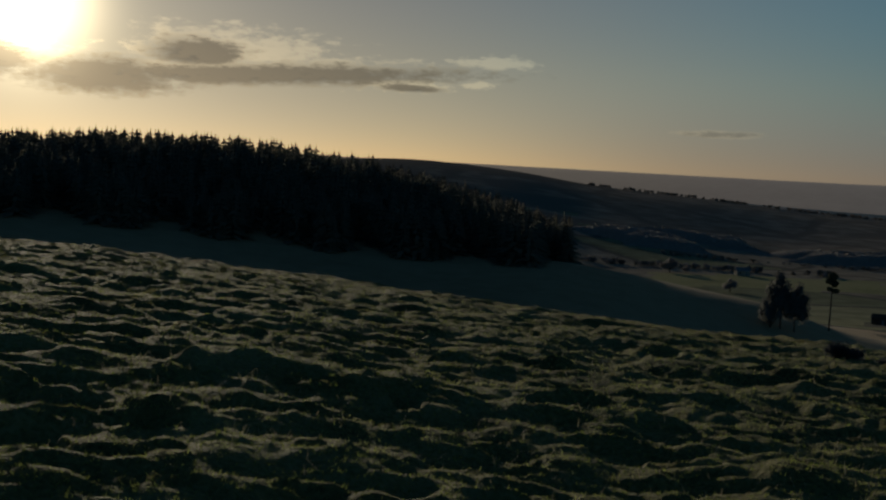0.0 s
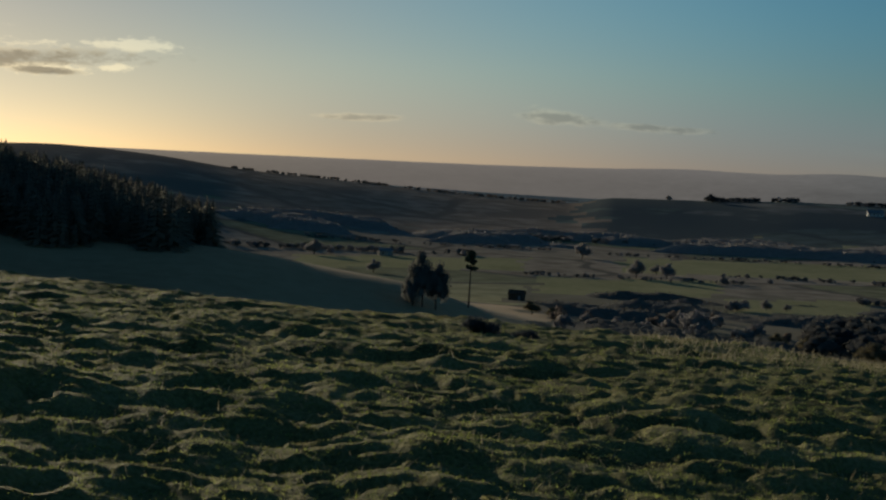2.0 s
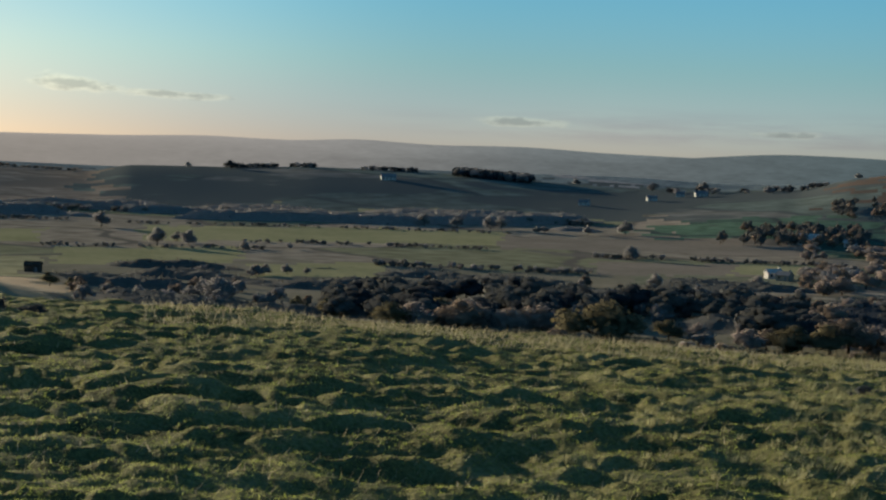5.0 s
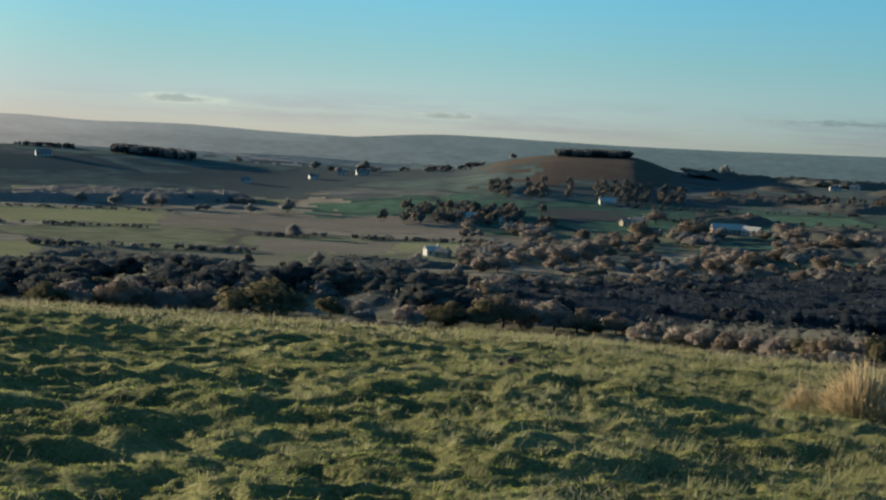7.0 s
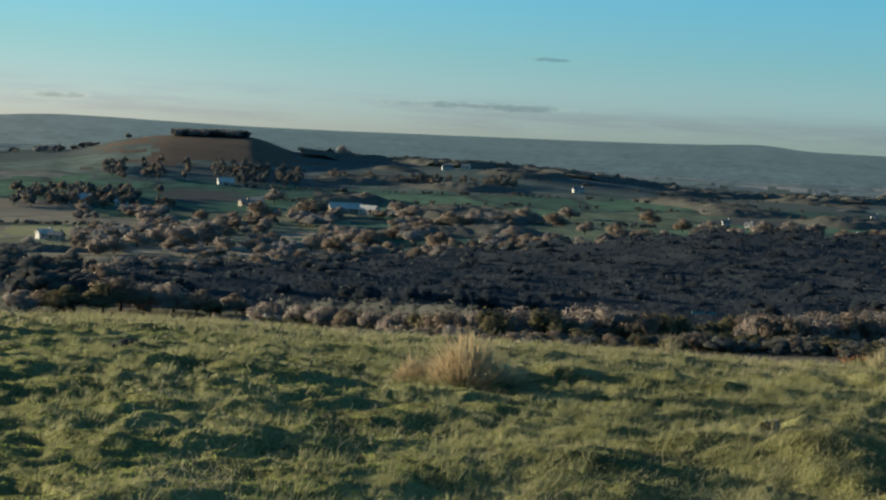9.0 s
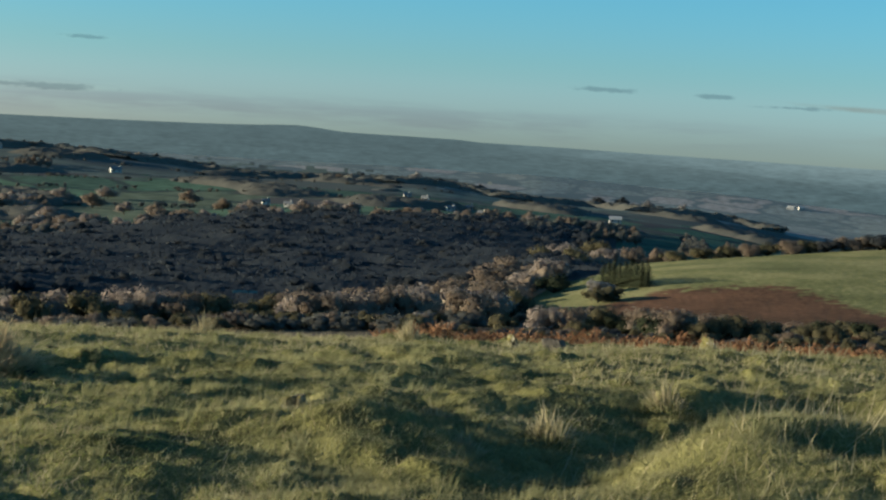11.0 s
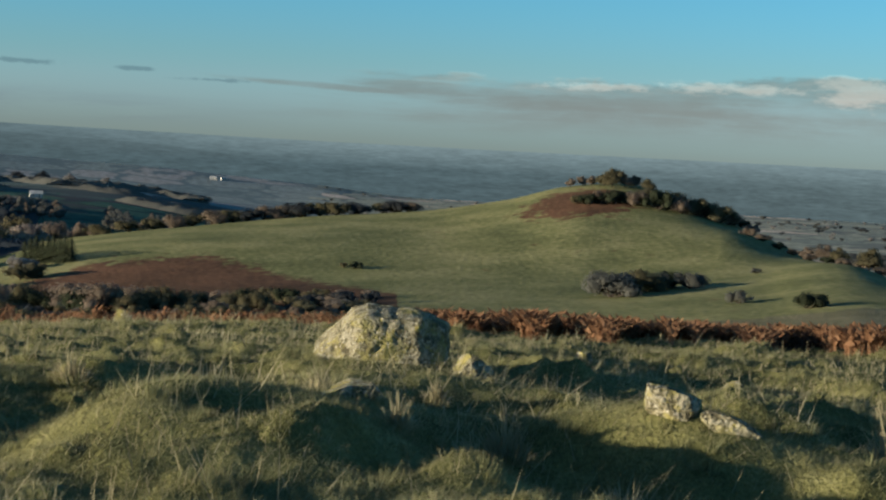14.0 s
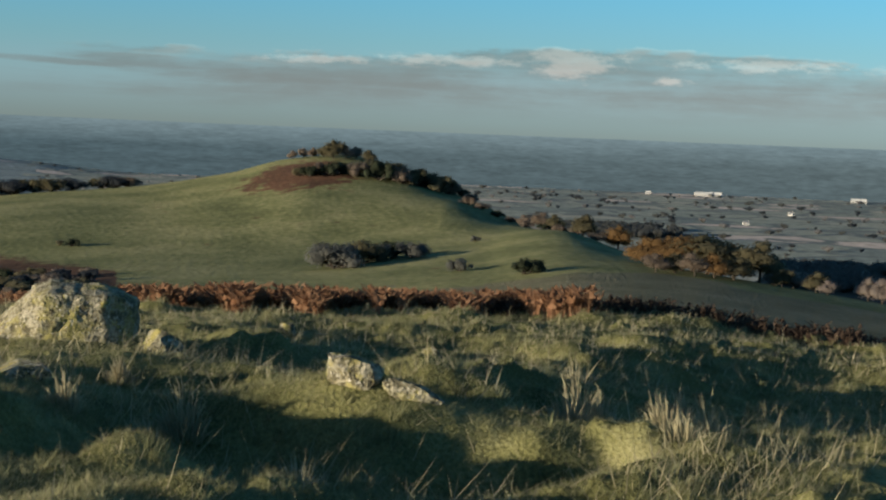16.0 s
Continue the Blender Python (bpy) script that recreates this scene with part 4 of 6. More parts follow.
# ---------------------------------------------------------------- stones
def rock_material(name):
    """Grey limestone, pitted and dark in its pores, with yellow lichen crusts and small white rosettes."""
    mt = material(name, [(0.09, 0.08, 0.052), (0.20, 0.182, 0.12), (0.31, 0.285, 0.21)], 9.0, 4, bump=1.0, bump_scale=0.035, contrast=(0.42, 0.58))
    nt = mt.node_tree
    bsdf = nt.nodes["Principled BSDF"]
    col = bsdf.inputs["Base Color"].links[0].from_socket
    co = nt.nodes.new("ShaderNodeTexCoord")
    for scale, lo, hi, colour in ((4.5, 0.50, 0.64, (0.27, 0.24, 0.09)), (24.0, 0.59, 0.65, (0.46, 0.43, 0.35)), (15.0, 0.61, 0.68, (0.06, 0.052, 0.036)), (11.0, 0.60, 0.68, (0.34, 0.29, 0.09))):
        n = nt.nodes.new("ShaderNodeTexNoise")
        n.inputs["Scale"].default_value, n.inputs["Detail"].default_value, n.inputs["Roughness"].default_value = scale, 6.0, 0.62
        off = nt.nodes.new("ShaderNodeVectorMath")
        off.inputs[1].default_value = (scale, 2 * scale, 0)
        nt.links.new(co.outputs["Object"], off.inputs[0])
        nt.links.new(off.outputs[0], n.inputs["Vector"])
        r = nt.nodes.new("ShaderNodeMapRange")
        r.inputs[1].default_value, r.inputs[2].default_value = lo, hi
        nt.links.new(n.outputs["Fac"], r.inputs[0])
        mx = nt.nodes.new("ShaderNodeMix")
        mx.data_type = "RGBA"
        nt.links.new(r.outputs[0], mx.inputs["Factor"])
        nt.links.new(col, mx.inputs["A"])
        mx.inputs["B"].default_value = (*colour, 1)
        col = mx.outputs["Result"]
    nt.links.new(col, bsdf.inputs["Base Color"])
    return mt


lichen_rock = rock_material("lichened_limestone")
dark_rock = material("dark_brown_rock", [(0.05, 0.045, 0.04), (0.10, 0.09, 0.075), (0.18, 0.165, 0.13)], 3.0, 6, bump=0.9, bump_scale=0.04)

BLOCK = [((0.05, -0.1, 1), 0.68), ((-0.4, -0.1, 0.92), 0.74), ((-0.78, -0.1, 0.62), 0.74), ((-1, 0, 0.25), 0.98), ((0.42, 0, 0.9), 0.82), ((0.8, -0.1, 0.6), 0.96), ((1, -0.1, 0.0), 0.9), ((0.8, 0, -0.6), 0.86), ((0.1, -1, 0.28), 0.72), ((-0.5, -0.8, 0.3), 0.84), ((0.6, -0.75, 0.2), 0.84), ((0, -0.6, 0.8), 0.86), ((0, 1, 0.3), 0.8)]


def rock(name, x, y, size, turn, seed, label, mat=None, sink=0.18, block=False, tip=0, peak=False):
    """A weathered stone with blunt broken faces, sunk a little into the turf."""
    rng = random.Random(seed)
    bm = bmesh.new()
    bmesh.ops.create_icosphere(bm, subdivisions=6 if block else 5, radius=1.35)
    if block:
        planes = [(Vector(d).normalized(), c) for d, c in BLOCK]
    else:
        planes = [(Vector((rng.gauss(0, 1), rng.gauss(0, 1), rng.gauss(0.25, 0.7))).normalized(), 0.6 + 0.3 * rng.random()) for _ in range(9)]
        planes += [(Vector((0, 0, 1)), 0.8), (Vector((1, 0, 0)), 0.95), (Vector((-1, 0, 0)), 0.95), (Vector((0, -1, 0.2)), 0.8), (Vector((0, 1, 0)), 0.9), (Vector((0, 0, -1)), 0.8)]
    if peak:
        planes += [(Vector((-0.7, 0.1, 0.7)).normalized(), 0.62), (Vector((0.65, -0.1, 0.75)).normalized(), 0.55), (Vector((0.1, -0.75, 0.6)).normalized(), 0.62)]
    off = Vector((seed * 3.7, seed * 1.3, 0))
    for v in bm.verts:
        p = v.co.copy()
        for _ in range(3):
            for d, c in planes:
                over = p.dot(d) - c
                if over > 0:
                    p -= d * over * (0.8 if block else 0.7)
        n1 = noise.fractal(p * 1.9 + off, 1.0, 2.0, 5)
        n2 = noise.noise(p * 7 + off)
        n3 = noise.noise(p * 17 + off)
        p *= 1 + 0.05 * n1 + 0.028 * n2 + 0.016 * n3
        if block:
            for lean, at, deep in ((0.36, 0.12, 0.10), (-0.5, -0.28, 0.05)):
                c = p.x - lean * p.z + at + 0.06 * noise.noise(p * 3.2)
                if abs(c) < 0.017 and (deep > 0.06 or p.z > 0.2):
                    p *= 1 - deep * (1 - abs(c) / 0.017)
        v.co = p
    for v in bm.verts:
        v.co = Vector((v.co.x * size[0] / 1.85, v.co.y * size[1] / 1.6, v.co.z * size[2] / 1.5))
    me = bpy.data.meshes.new(name)
    bm.to_mesh(me)
    bm.free()
    me.materials.append(mat or lichen_rock)
    me.polygons.foreach_set("use_smooth", np.full(len(me.polygons), True))
    ob = new(name, me)
    z = float(ground_z(x, y)) + size[2] * (0.5 - sink)
    ob.matrix_world = pose(x, y, z, 0, tip, turn)
    return tagged(ob, label, "rock", "scattered hilltop stones")


rock("boulder", 15.9, -1.25, (1.28, 0.95, 0.84), -93, 3, "large cracked grey boulder with yellow lichen, half sunk in turf", block=True, sink=0.38)
rock("stone", 15.3, -2.12, (0.44, 0.36, 0.34), -60, 5, "small pale pointed stone beside the large boulder", peak=True)
rock("stone", 11.3, -0.85, (0.5, 0.42, 0.18), -70, 6, "low flat stone almost buried in grass", sink=0.36)
rock("stone", 10.65, -3.05, (0.38, 0.33, 0.27), -100, 8, "blunt lichened stone on a grassy mound", sink=0.42)
rock("stone", 10.36, -3.38, (0.38, 0.18, 0.13), -118, 9, "slanting pale slab at the edge of a mound", sink=0.34, tip=32)
rock("stone", 15.4, -4.78, (0.28, 0.25, 0.24), 0, 11, "small pale pointed stone in rough grass", peak=True)
rock("stone", 25.5, 2.58, (0.32, 0.3, 0.34), 0, 12, "pale upright stone on the grassy edge", peak=True)
rock("stone", 24.0, 4.8, (0.44, 0.36, 0.2), 0, 13, "dark flat stone on the grassy edge", mat=dark_rock)
rock("stone", 24.2, 5.5, (0.18, 0.18, 0.28), 0, 14, "small pale pointed stone on the grassy edge", peak=True)
rock("stone", 21.5, -4.3, (0.22, 0.2, 0.16), 0, 15, "small pale stone at the edge of the bracken")
rock("stone", 18.8, -6.7, (0.55, 0.35, 0.16), 30, 16, "low pale slab lying in rough grass")
rock("stone", 10.9, 1.2, (0.2, 0.16, 0.1), 0, 17, "small white stone in short turf", sink=0.25)
rock("stone", 11.2, 4.0, (0.22, 0.2, 0.14), 0, 18, "small grey stone in short turf", sink=0.25)

# ---------------------------------------------------------------- woods and hills
wr = np.random.default_rng(21)


def heights(spots, lo, hi, wide=(0.85, 1.2)):
    return [(x, y, lo + (hi - lo) * wr.random(), wide[0] + (wide[1] - wide[0]) * wr.random()) for x, y in spots]


# spruce plantation along the shoulder of the hill
def in_plantation(a, d):
    return d > 418 + 12 * math.sin(a * 1.7) and not (a > 3.4 and d < 440)


wood_stuff("spruce_plantation", "dark dense spruce plantation on the hill shoulder", heights(scatter(2300, (-24, 4.6), (412, 545), wr, in_plantation), 9.5, 14.5, (1.6, 2.2)), "conifer", ["spruce"])


# closed woods: a rolling roof of merged crowns, with leaf clumps standing off it
def canopy(name, label, az, r, inside, high, crown, colour, seed, clumps, size, reach=24.0, relief=0.3):
    rng = np.random.default_rng(seed)
    A, R = np.meshgrid(np.arange(az[0], az[1], 0.1), np.arange(r[0], r[1], 2.2), indexing="ij")
    x, y = R * np.sin(np.radians(A)), R * np.cos(np.radians(A))
    edge = np.clip(inside(A, R) / reach, 0, 1)

    def roof(x, y, edge):
        wx, wy = x + 1.5 * waves(x, y, 9, seed), y + 1.5 * waves(x, y, 8, seed + 2)
        domes = np.maximum(hummocks(wx, wy, crown, seed, (0.62, 0.3), 3.0, 2.0), 0.8 * hummocks(wx, wy, crown * 0.6, seed + 5, (0.6, 0.3), 3.0, 2.0))
        return ground_z(x, y) - 0.4 + (high + domes * relief + 0.3 * waves(x, y, 3.0, seed) + 0.9 * waves(x, y, 40, seed)) * edge**0.75

    z = roof(x, y, edge)
    na, nr = A.shape
    ii, jj = np.meshgrid(np.arange(na - 1), np.arange(nr - 1), indexing="ij")
    a = (ii * nr + jj).ravel()
    keep = (edge[:-1, :-1].ravel() > 0) | (edge[1:, 1:].ravel() > 0)
    a = a[keep]
    me = fast_mesh(name, np.stack([x, y, z], -1).reshape(-1, 3), np.stack([a, a + 1, a + nr + 1, a + nr], -1), [FOLIAGE[colour]], None, True)
    ob = new(name, me)
    tagged(ob, label, "woodland", kind="stuff")
    ca, cr = rng.uniform(*az, clumps), rng.uniform(*r, clumps)
    e = np.clip(inside(ca, cr) / reach, 0, 1)
    ca, cr, e = ca[e > 0.1], cr[e > 0.1], e[e > 0.1]
    px, py = cr * np.sin(np.radians(ca)), cr * np.cos(np.radians(ca))
    p = np.stack([px, py, roof(px, py, e) + rng.uniform(-0.2, 0.5, len(px))], 1)
    tri = p[:, None] + rng.normal(size=(len(p), 3, 3)) * size
    n = np.stack([rng.normal(size=len(p)) * 0.12, rng.normal(size=len(p)) * 0.12, np.ones(len(p))], 1)
    part("twigs", soup("twigs", tri, [FOLIAGE[colour]], None, n / np.linalg.norm(n, axis=1)[:, None]), ob)


def in_valley_wood(a, d):
    return np.minimum(np.minimum(500 + 11.5 * (a - 46) + 20 * np.sin(a * 2.1) + 10 * np.sin(a * 6.3) - d, (d - 408 - 6 * np.maximum(0, a - 70)) * 0.5), (80 - a) * 10)


def on_spur(a, d):
    lo = 306 + 58 * np.maximum(0, a - 75.3) + 3 * np.sin(a * 2.1)
    hi = np.minimum(342 + 31 * (a - 69), 655) + 5 * np.sin(a * 1.9)
    return np.minimum(np.minimum(hi - d, d - lo), np.minimum(a - 67.6, 81.6 - a) * 8)


# This wood's shade comes from its dark colour; no hill casts it.
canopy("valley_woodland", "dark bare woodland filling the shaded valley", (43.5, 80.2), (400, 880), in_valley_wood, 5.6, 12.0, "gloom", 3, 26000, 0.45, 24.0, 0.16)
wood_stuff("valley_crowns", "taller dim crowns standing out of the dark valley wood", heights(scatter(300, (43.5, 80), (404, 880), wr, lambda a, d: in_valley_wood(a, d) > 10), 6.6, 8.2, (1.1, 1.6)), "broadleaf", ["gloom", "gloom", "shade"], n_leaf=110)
wood_stuff("wood_edge_trees", "russet bare trees along the upper edge of the dark wood", heights([(d * math.sin(radians(a)), d * math.cos(radians(a))) for a in wr.uniform(44, 79, 170) for d in [497 + 11.5 * (a - 46) + 20 * math.sin(a * 2.1) + 10 * math.sin(a * 6.3) - 22 * wr.random() ** 2]], 5.5, 9.0, (1.2, 1.6)), "broadleaf", ["russet", "pale", "mid", "russet"], n_leaf=150)
canopy("spur_woodland", "pale brown bare woodland climbing the spur", (68, 82), (290, 670), on_spur, 3.0, 8.0, "russet", 8, 26000, 0.4, 16.0, 0.9)
canopy("slope_woodland", "brown-green woods and thick hedges on the far slope", (52, 88), (760, 1400), lambda a, d: np.minimum(70 * (waves(d * np.sin(np.radians(a)), d * np.cos(np.radians(a)), 170, 2.0) - 0.28), np.minimum(d - 760, 1390 - d)), 3.6, 9.0, "mid", 12, 16000, 0.45, 14.0, 0.5)
canopy("ridge_woodland", "dark wood along the skyline of the far ridge", (51.6, 86), (1415, 1508), lambda a, d: np.minimum(d - 1425 - 25 * np.sin(a * 1.3), 1502 - d), 3.5, 9.0, "mid", 14, 7000, 0.6, 16.0, 1.0)
canopy("rim_hedgerow", "overgrown hedge with a dark near face along the valley rim", (49.4, 58.6), (326, 372), lambda a, d: np.minimum(np.minimum(d - 372 + 5.2 * (a - 49.4), 386 - 5.2 * (a - 49.4) - d), 20 * np.minimum(a - 49.5, 58.4 - a)), 5.6, 6.0, "mid", 19, 5000, 0.35, 5.0, 0.55)
def in_valley_copse(a, d):
    x, y = d * math.sin(radians(a)), d * math.cos(radians(a))
    return float(waves(np.array(x), np.array(y), 75, 3.0)) > -0.1 and d < 548 - 4 * abs(a - 35)


wood_stuff("valley_copse", "dim bare copses in the shaded valley bottom", heights(scatter(130, (26.5, 43.5), (430, 548), wr, in_valley_copse), 6.0, 9.5, (1.2, 1.7)), "broadleaf", ["mid", "shade", "mid"], n_leaf=160)
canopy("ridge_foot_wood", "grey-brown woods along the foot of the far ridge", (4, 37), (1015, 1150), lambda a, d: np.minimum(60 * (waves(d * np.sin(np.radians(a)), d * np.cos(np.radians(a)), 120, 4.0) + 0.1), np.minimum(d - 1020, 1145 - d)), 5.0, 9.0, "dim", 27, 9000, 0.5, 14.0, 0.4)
canopy("valley_brush", "grey-brown brushwood in the valley bottom", (16.5, 47), (425, 680), lambda a, d: np.minimum(45 * (waves(d * np.sin(np.radians(a)), d * np.cos(np.radians(a)), 90, 1.0) - 0.05), np.minimum(d - 428, 670 - d)), 2.4, 6.0, "mid", 16, 16000, 0.35, 14.0, 0.4)
wood_stuff("rim_scrub", "low russet scrub along the valley rim", heights(scatter(110, (17, 80), (300, 400), wr), 2.5, 4.5, (1.2, 1.6)), "bush", ["russet", "olive", "dim"], n_leaf=160)
wood_stuff("rim_thicket", "low brown thicket under the trees of the valley rim", heights(scatter(150, (49, 76), (286, 318), wr), 2.2, 4.0, (1.2, 1.7)), "bush", ["russet", "mid", "olive"], n_leaf=160)
wood_stuff("valley_thickets", "dim bare thickets on the valley floor", heights(scatter(120, (17, 46), (430, 620), wr, lambda a, d: math.sin(a * 0.9) + math.sin(d * 0.03) > 0.1), 3.0, 6, (0.7, 1.0)), "bush", ["dim", "russet", "dim"], n_leaf=160)

# ---------------------------------------------------------------- grass
green_blade = material("green_grass", [(0.115, 0.142, 0.034), (0.205, 0.24, 0.062), (0.305, 0.325, 0.115)], 0.8, 6, bump=0, per_piece=0.4, translucent=0.55, rough=0.7)
dull_blade = material("dull_grass", [(0.14, 0.137, 0.068), (0.22, 0.213, 0.11), (0.31, 0.295, 0.165)], 0.8, 6, bump=0, per_piece=0.4, translucent=0.5, rough=0.75)
yellow_blade = material("yellowing_grass", [(0.13, 0.135, 0.062), (0.205, 0.205, 0.105), (0.295, 0.28, 0.16)], 0.8, 6, bump=0, per_piece=0.35, translucent=0.5, rough=0.8)
straw_blade = material("straw_grass", [(0.22, 0.195, 0.12), (0.34, 0.30, 0.19), (0.45, 0.41, 0.28)], 0.8, 6, bump=0, per_piece=0.3, translucent=0.35, rough=0.7)


def blades(n, rng, az, r, high, wide, lean, keep):
    """Single-triangle grass blades, thinning out with distance."""
    a = np.radians(rng.uniform(az[0], az[1], n))
    d = r[0] * (r[1] / r[0]) ** (rng.random(n) ** 0.9)
    x, y = d * np.sin(a), d * np.cos(a)
    ok = rng.random(n) < keep(x, y, np.degrees(a))
    x, y, d = x[ok], y[ok], d[ok]
    n = len(x)
    z = ground_z(x, y)
    h = rng.uniform(high[0], high[1], n) * (0.75 + 0.5 * rng.random(n))
    w = wide * (0.6 + d / 11) * (0.7 + 0.6 * rng.random(n))
    t = rng.uniform(0, 2 * np.pi, n)
    b = np.stack([x, y, z - 0.008], 1)
    side = np.stack([np.cos(t), np.sin(t), 0 * t], 1) * w[:, None] * 0.5
    tip = b + np.stack([rng.normal(size=n) * lean + 0.25 * lean, rng.normal(size=n) * lean - 0.4 * lean, np.ones(n)], 1) * h[:, None]
    return np.stack([b - side, b + side, tip], 1)


def patch(x, y, s, k):
    return np.clip(0.5 + 0.9 * waves(x, y, s, k), 0, 1)


gr = np.random.default_rng(31)
near_turf = blades(400000, gr, (-18, 72), (6, 34), (0.012, 0.028), 0.006, 0.7, lambda x, y, a: (0.45 + 0.55 * patch(x, y, 1.3, 2)) * np.clip((72 - a) / 14, 0, 1))
tagged(new("grass", soup("grass", near_turf, [green_blade])), "short green hill grass lit by a low sun", "grass", kind="stuff")
rough_turf = blades(640000, gr, (58, 124), (5.5, 34), (0.018, 0.055), 0.0045, 0.9, lambda x, y, a: (0.4 + 0.6 * patch(x, y, 1.6, 3)) * np.clip((a - 58) / 14, 0, 1))
tagged(new("rough_grass", soup("rough_grass", rough_turf, [dull_blade])), "rough olive hill grass round scattered stones", "grass", kind="stuff")
straw = np.concatenate([
    blades(16000, gr, (-20, 60), (7, 34), (0.03, 0.08), 0.005, 0.6, lambda x, y, a: 0.15 + 0.5 * patch(x, y, 2.2, 7) ** 2),
    blades(70000, gr, (48, 124), (5.5, 34), (0.035, 0.10), 0.004, 0.7, lambda x, y, a: 0.05 + 0.9 * patch(x, y, 1.5, 9) ** 2),
    blades(15000, gr, (80, 124), (7, 27), (0.1, 0.28), 0.0055, 0.6, lambda x, y, a: patch(x, y, 2.3, 12) ** 3),
    blades(36000, gr, (20, 124), (19, 36), (0.06, 0.16), 0.005, 0.5, lambda x, y, a: 0.3 + 0.7 * patch(x, y, 2.5, 4)),
])
tagged(new("straw_grass", soup("straw_grass", straw, [straw_blade])), "pale dead grass stalks among the green", "grass", kind="stuff")


def tufts(n, rng, az, r, high, count):
    """Small clumps of long grass, thrown over to the side."""
    out = []
    for x, y in scatter(n, az, r, rng, lambda a, d: math.sin(a * 0.7 + d * 0.9) + math.sin(a * 0.31 - d * 0.5) + 1.1 * rng.random() > 0.2):
        k = count
        h = high[0] + (high[1] - high[0]) * rng.random() ** 1.6
        a, f = rng.uniform(0, 2 * np.pi, k), np.sqrt(rng.random(k))
        b = np.stack([x + np.cos(a) * f * h * 0.5, y + np.sin(a) * f * h * 0.5, 0 * a], 1)
        b[:, 2] = ground_z(b[:, 0], b[:, 1]) - 0.01
        sway = np.stack([np.cos(a) * f * 0.5 + 0.15, np.sin(a) * f * 0.5 - 0.3, 0.55 + 0.6 * rng.random(k)], 1) * h
        side = np.stack([np.sin(a), -np.cos(a), 0 * a], 1) * (0.002 + 0.0001 * math.hypot(x, y))
        tip = b + sway + rng.normal(size=(k, 3)) * h * 0.12
        out.append(np.stack([b - side, b + side, tip], 1))
    return np.concatenate(out)


tagged(new("long_grass", soup("long_grass", tufts(4600, gr, (44, 124), (6, 27), (0.04, 0.14), 36), [yellow_blade])), "yellowing clumps of longer grass across the turf", "grass", kind="stuff")
tagged(new("green_tufts", soup("green_tufts", tufts(3400, gr, (34, 124), (6, 27), (0.03, 0.08), 40), [dull_blade])), "denser green clumps of grass across the turf", "grass", kind="stuff")

# ---------------------------------------------------------------- single trees
def trees(rows, kind, colours, label, group, name="tree", category="tree", wide=(0.95, 1.25), grow=1.0):
    """rows of heading, distance and height."""
    for n, (a, r, h) in enumerate(rows):
        f = float(hash01(a * 10, r, 2.0))
        colour = colours[int(f * 7.99) % len(colours)]
        plant(kind, colour, 1 + int(f * 3.99), polar(a, r) - Vector((0, 0, 0.05 * h)), h * grow, wide[0] + (wide[1] - wide[0]) * float(hash01(r, a * 10, 4.0)), name, label, category, group)


trees([(79.55, 407, 6.4), (79.75, 404, 7.2), (79.95, 402, 7.6), (80.15, 400, 6.8), (80.35, 398, 7.2), (80.55, 396, 7.4), (80.75, 394, 6.8), (80.95, 391, 7.2), (81.15, 390, 6.6)], "conifer", ["dark"], "dark evergreen in a small clump on the pasture", "evergreen clump on the pasture", "evergreen_tree", wide=(2.2, 2.6))
plant("broadleaf", "mid", 2, polar(12.35, 390), 15.0, 0.62, "ivy_clad_tree", "tall dark ivy-clad tree standing alone on the slope", "tree")
plant("broadleaf", "mid", 3, polar(12.85, 392), 13.0, 0.6, "ivy_clad_tree", "dark ivy-clad tree beside another", "tree")
plant("bush", "mid", 1, polar(12.0, 388), 10.0, 0.5, "ivy_clad_tree", "low dark evergreen at the foot of tall trees", "tree")


def scots_pine(place, high):
    """A bare-stemmed pine with a small flat head."""
    root = thing("pine_tree", place, "thin bare-stemmed pine with a small dark head", "tree")
    rng = np.random.default_rng(5)
    stem = stick((0, 0, -0.5), (0.3, 0, high), 0.28, 0.1, 6)
    heads = [(0.3, 0, high * 0.92), (0.9, 0.4, high * 0.8), (-0.7, -0.3, high * 0.84), (-0.4, 0.5, high * 0.7), (1.0, -0.5, high * 0.68)]
    for c in heads:
        stem += stick((0.2, 0, c[2] - 0.8), c, 0.08, 0.03, 4)
    part("trunk", soup("trunk", np.array(stem), [bark]), root)
    lv, soft = leaf_cloud(rng, heads, [1.3, 1.0, 1.0, 0.7, 0.8], 420, 0.45)
    part("crown", soup("crown", lv, [FOLIAGE["dark"]], None, soft), root)


scots_pine(polar(14.05, 420), 15.5)
trees([(82.0, 512, 4.2), (83.13, 505, 4.4), (84.0, 508, 4.6), (84.7, 506, 5.2), (85.4, 508, 5.0), (86.1, 506, 5.6), (86.8, 508, 5.2), (87.4, 506, 5.0), (88.0, 508, 5.6), (88.7, 510, 5.2), (89.3, 508, 5.8), (90.0, 510, 5.6), (90.6, 508, 5.2), (91.3, 510, 4.8), (92.3, 512, 4.4), (92.8, 510, 4.6), (93.2, 512, 4.2)], "bush", ["olive", "russet", "shade"], "russet tree in the row behind the hill crest", "tree row behind the hill", wide=(1.2, 1.6), grow=1.1)
trees([(99.1, 491, 3.2), (99.5, 493, 3.4), (99.85, 488, 3.6), (100.25, 486, 4.0), (100.6, 480, 6.6), (101.05, 481, 4.6), (101.4, 484, 4.2), (101.9, 480, 4.4)], "broadleaf", ["olive", "russet"], "wind-bent olive tree on the hilltop", "hilltop trees", wide=(1.1, 1.5))
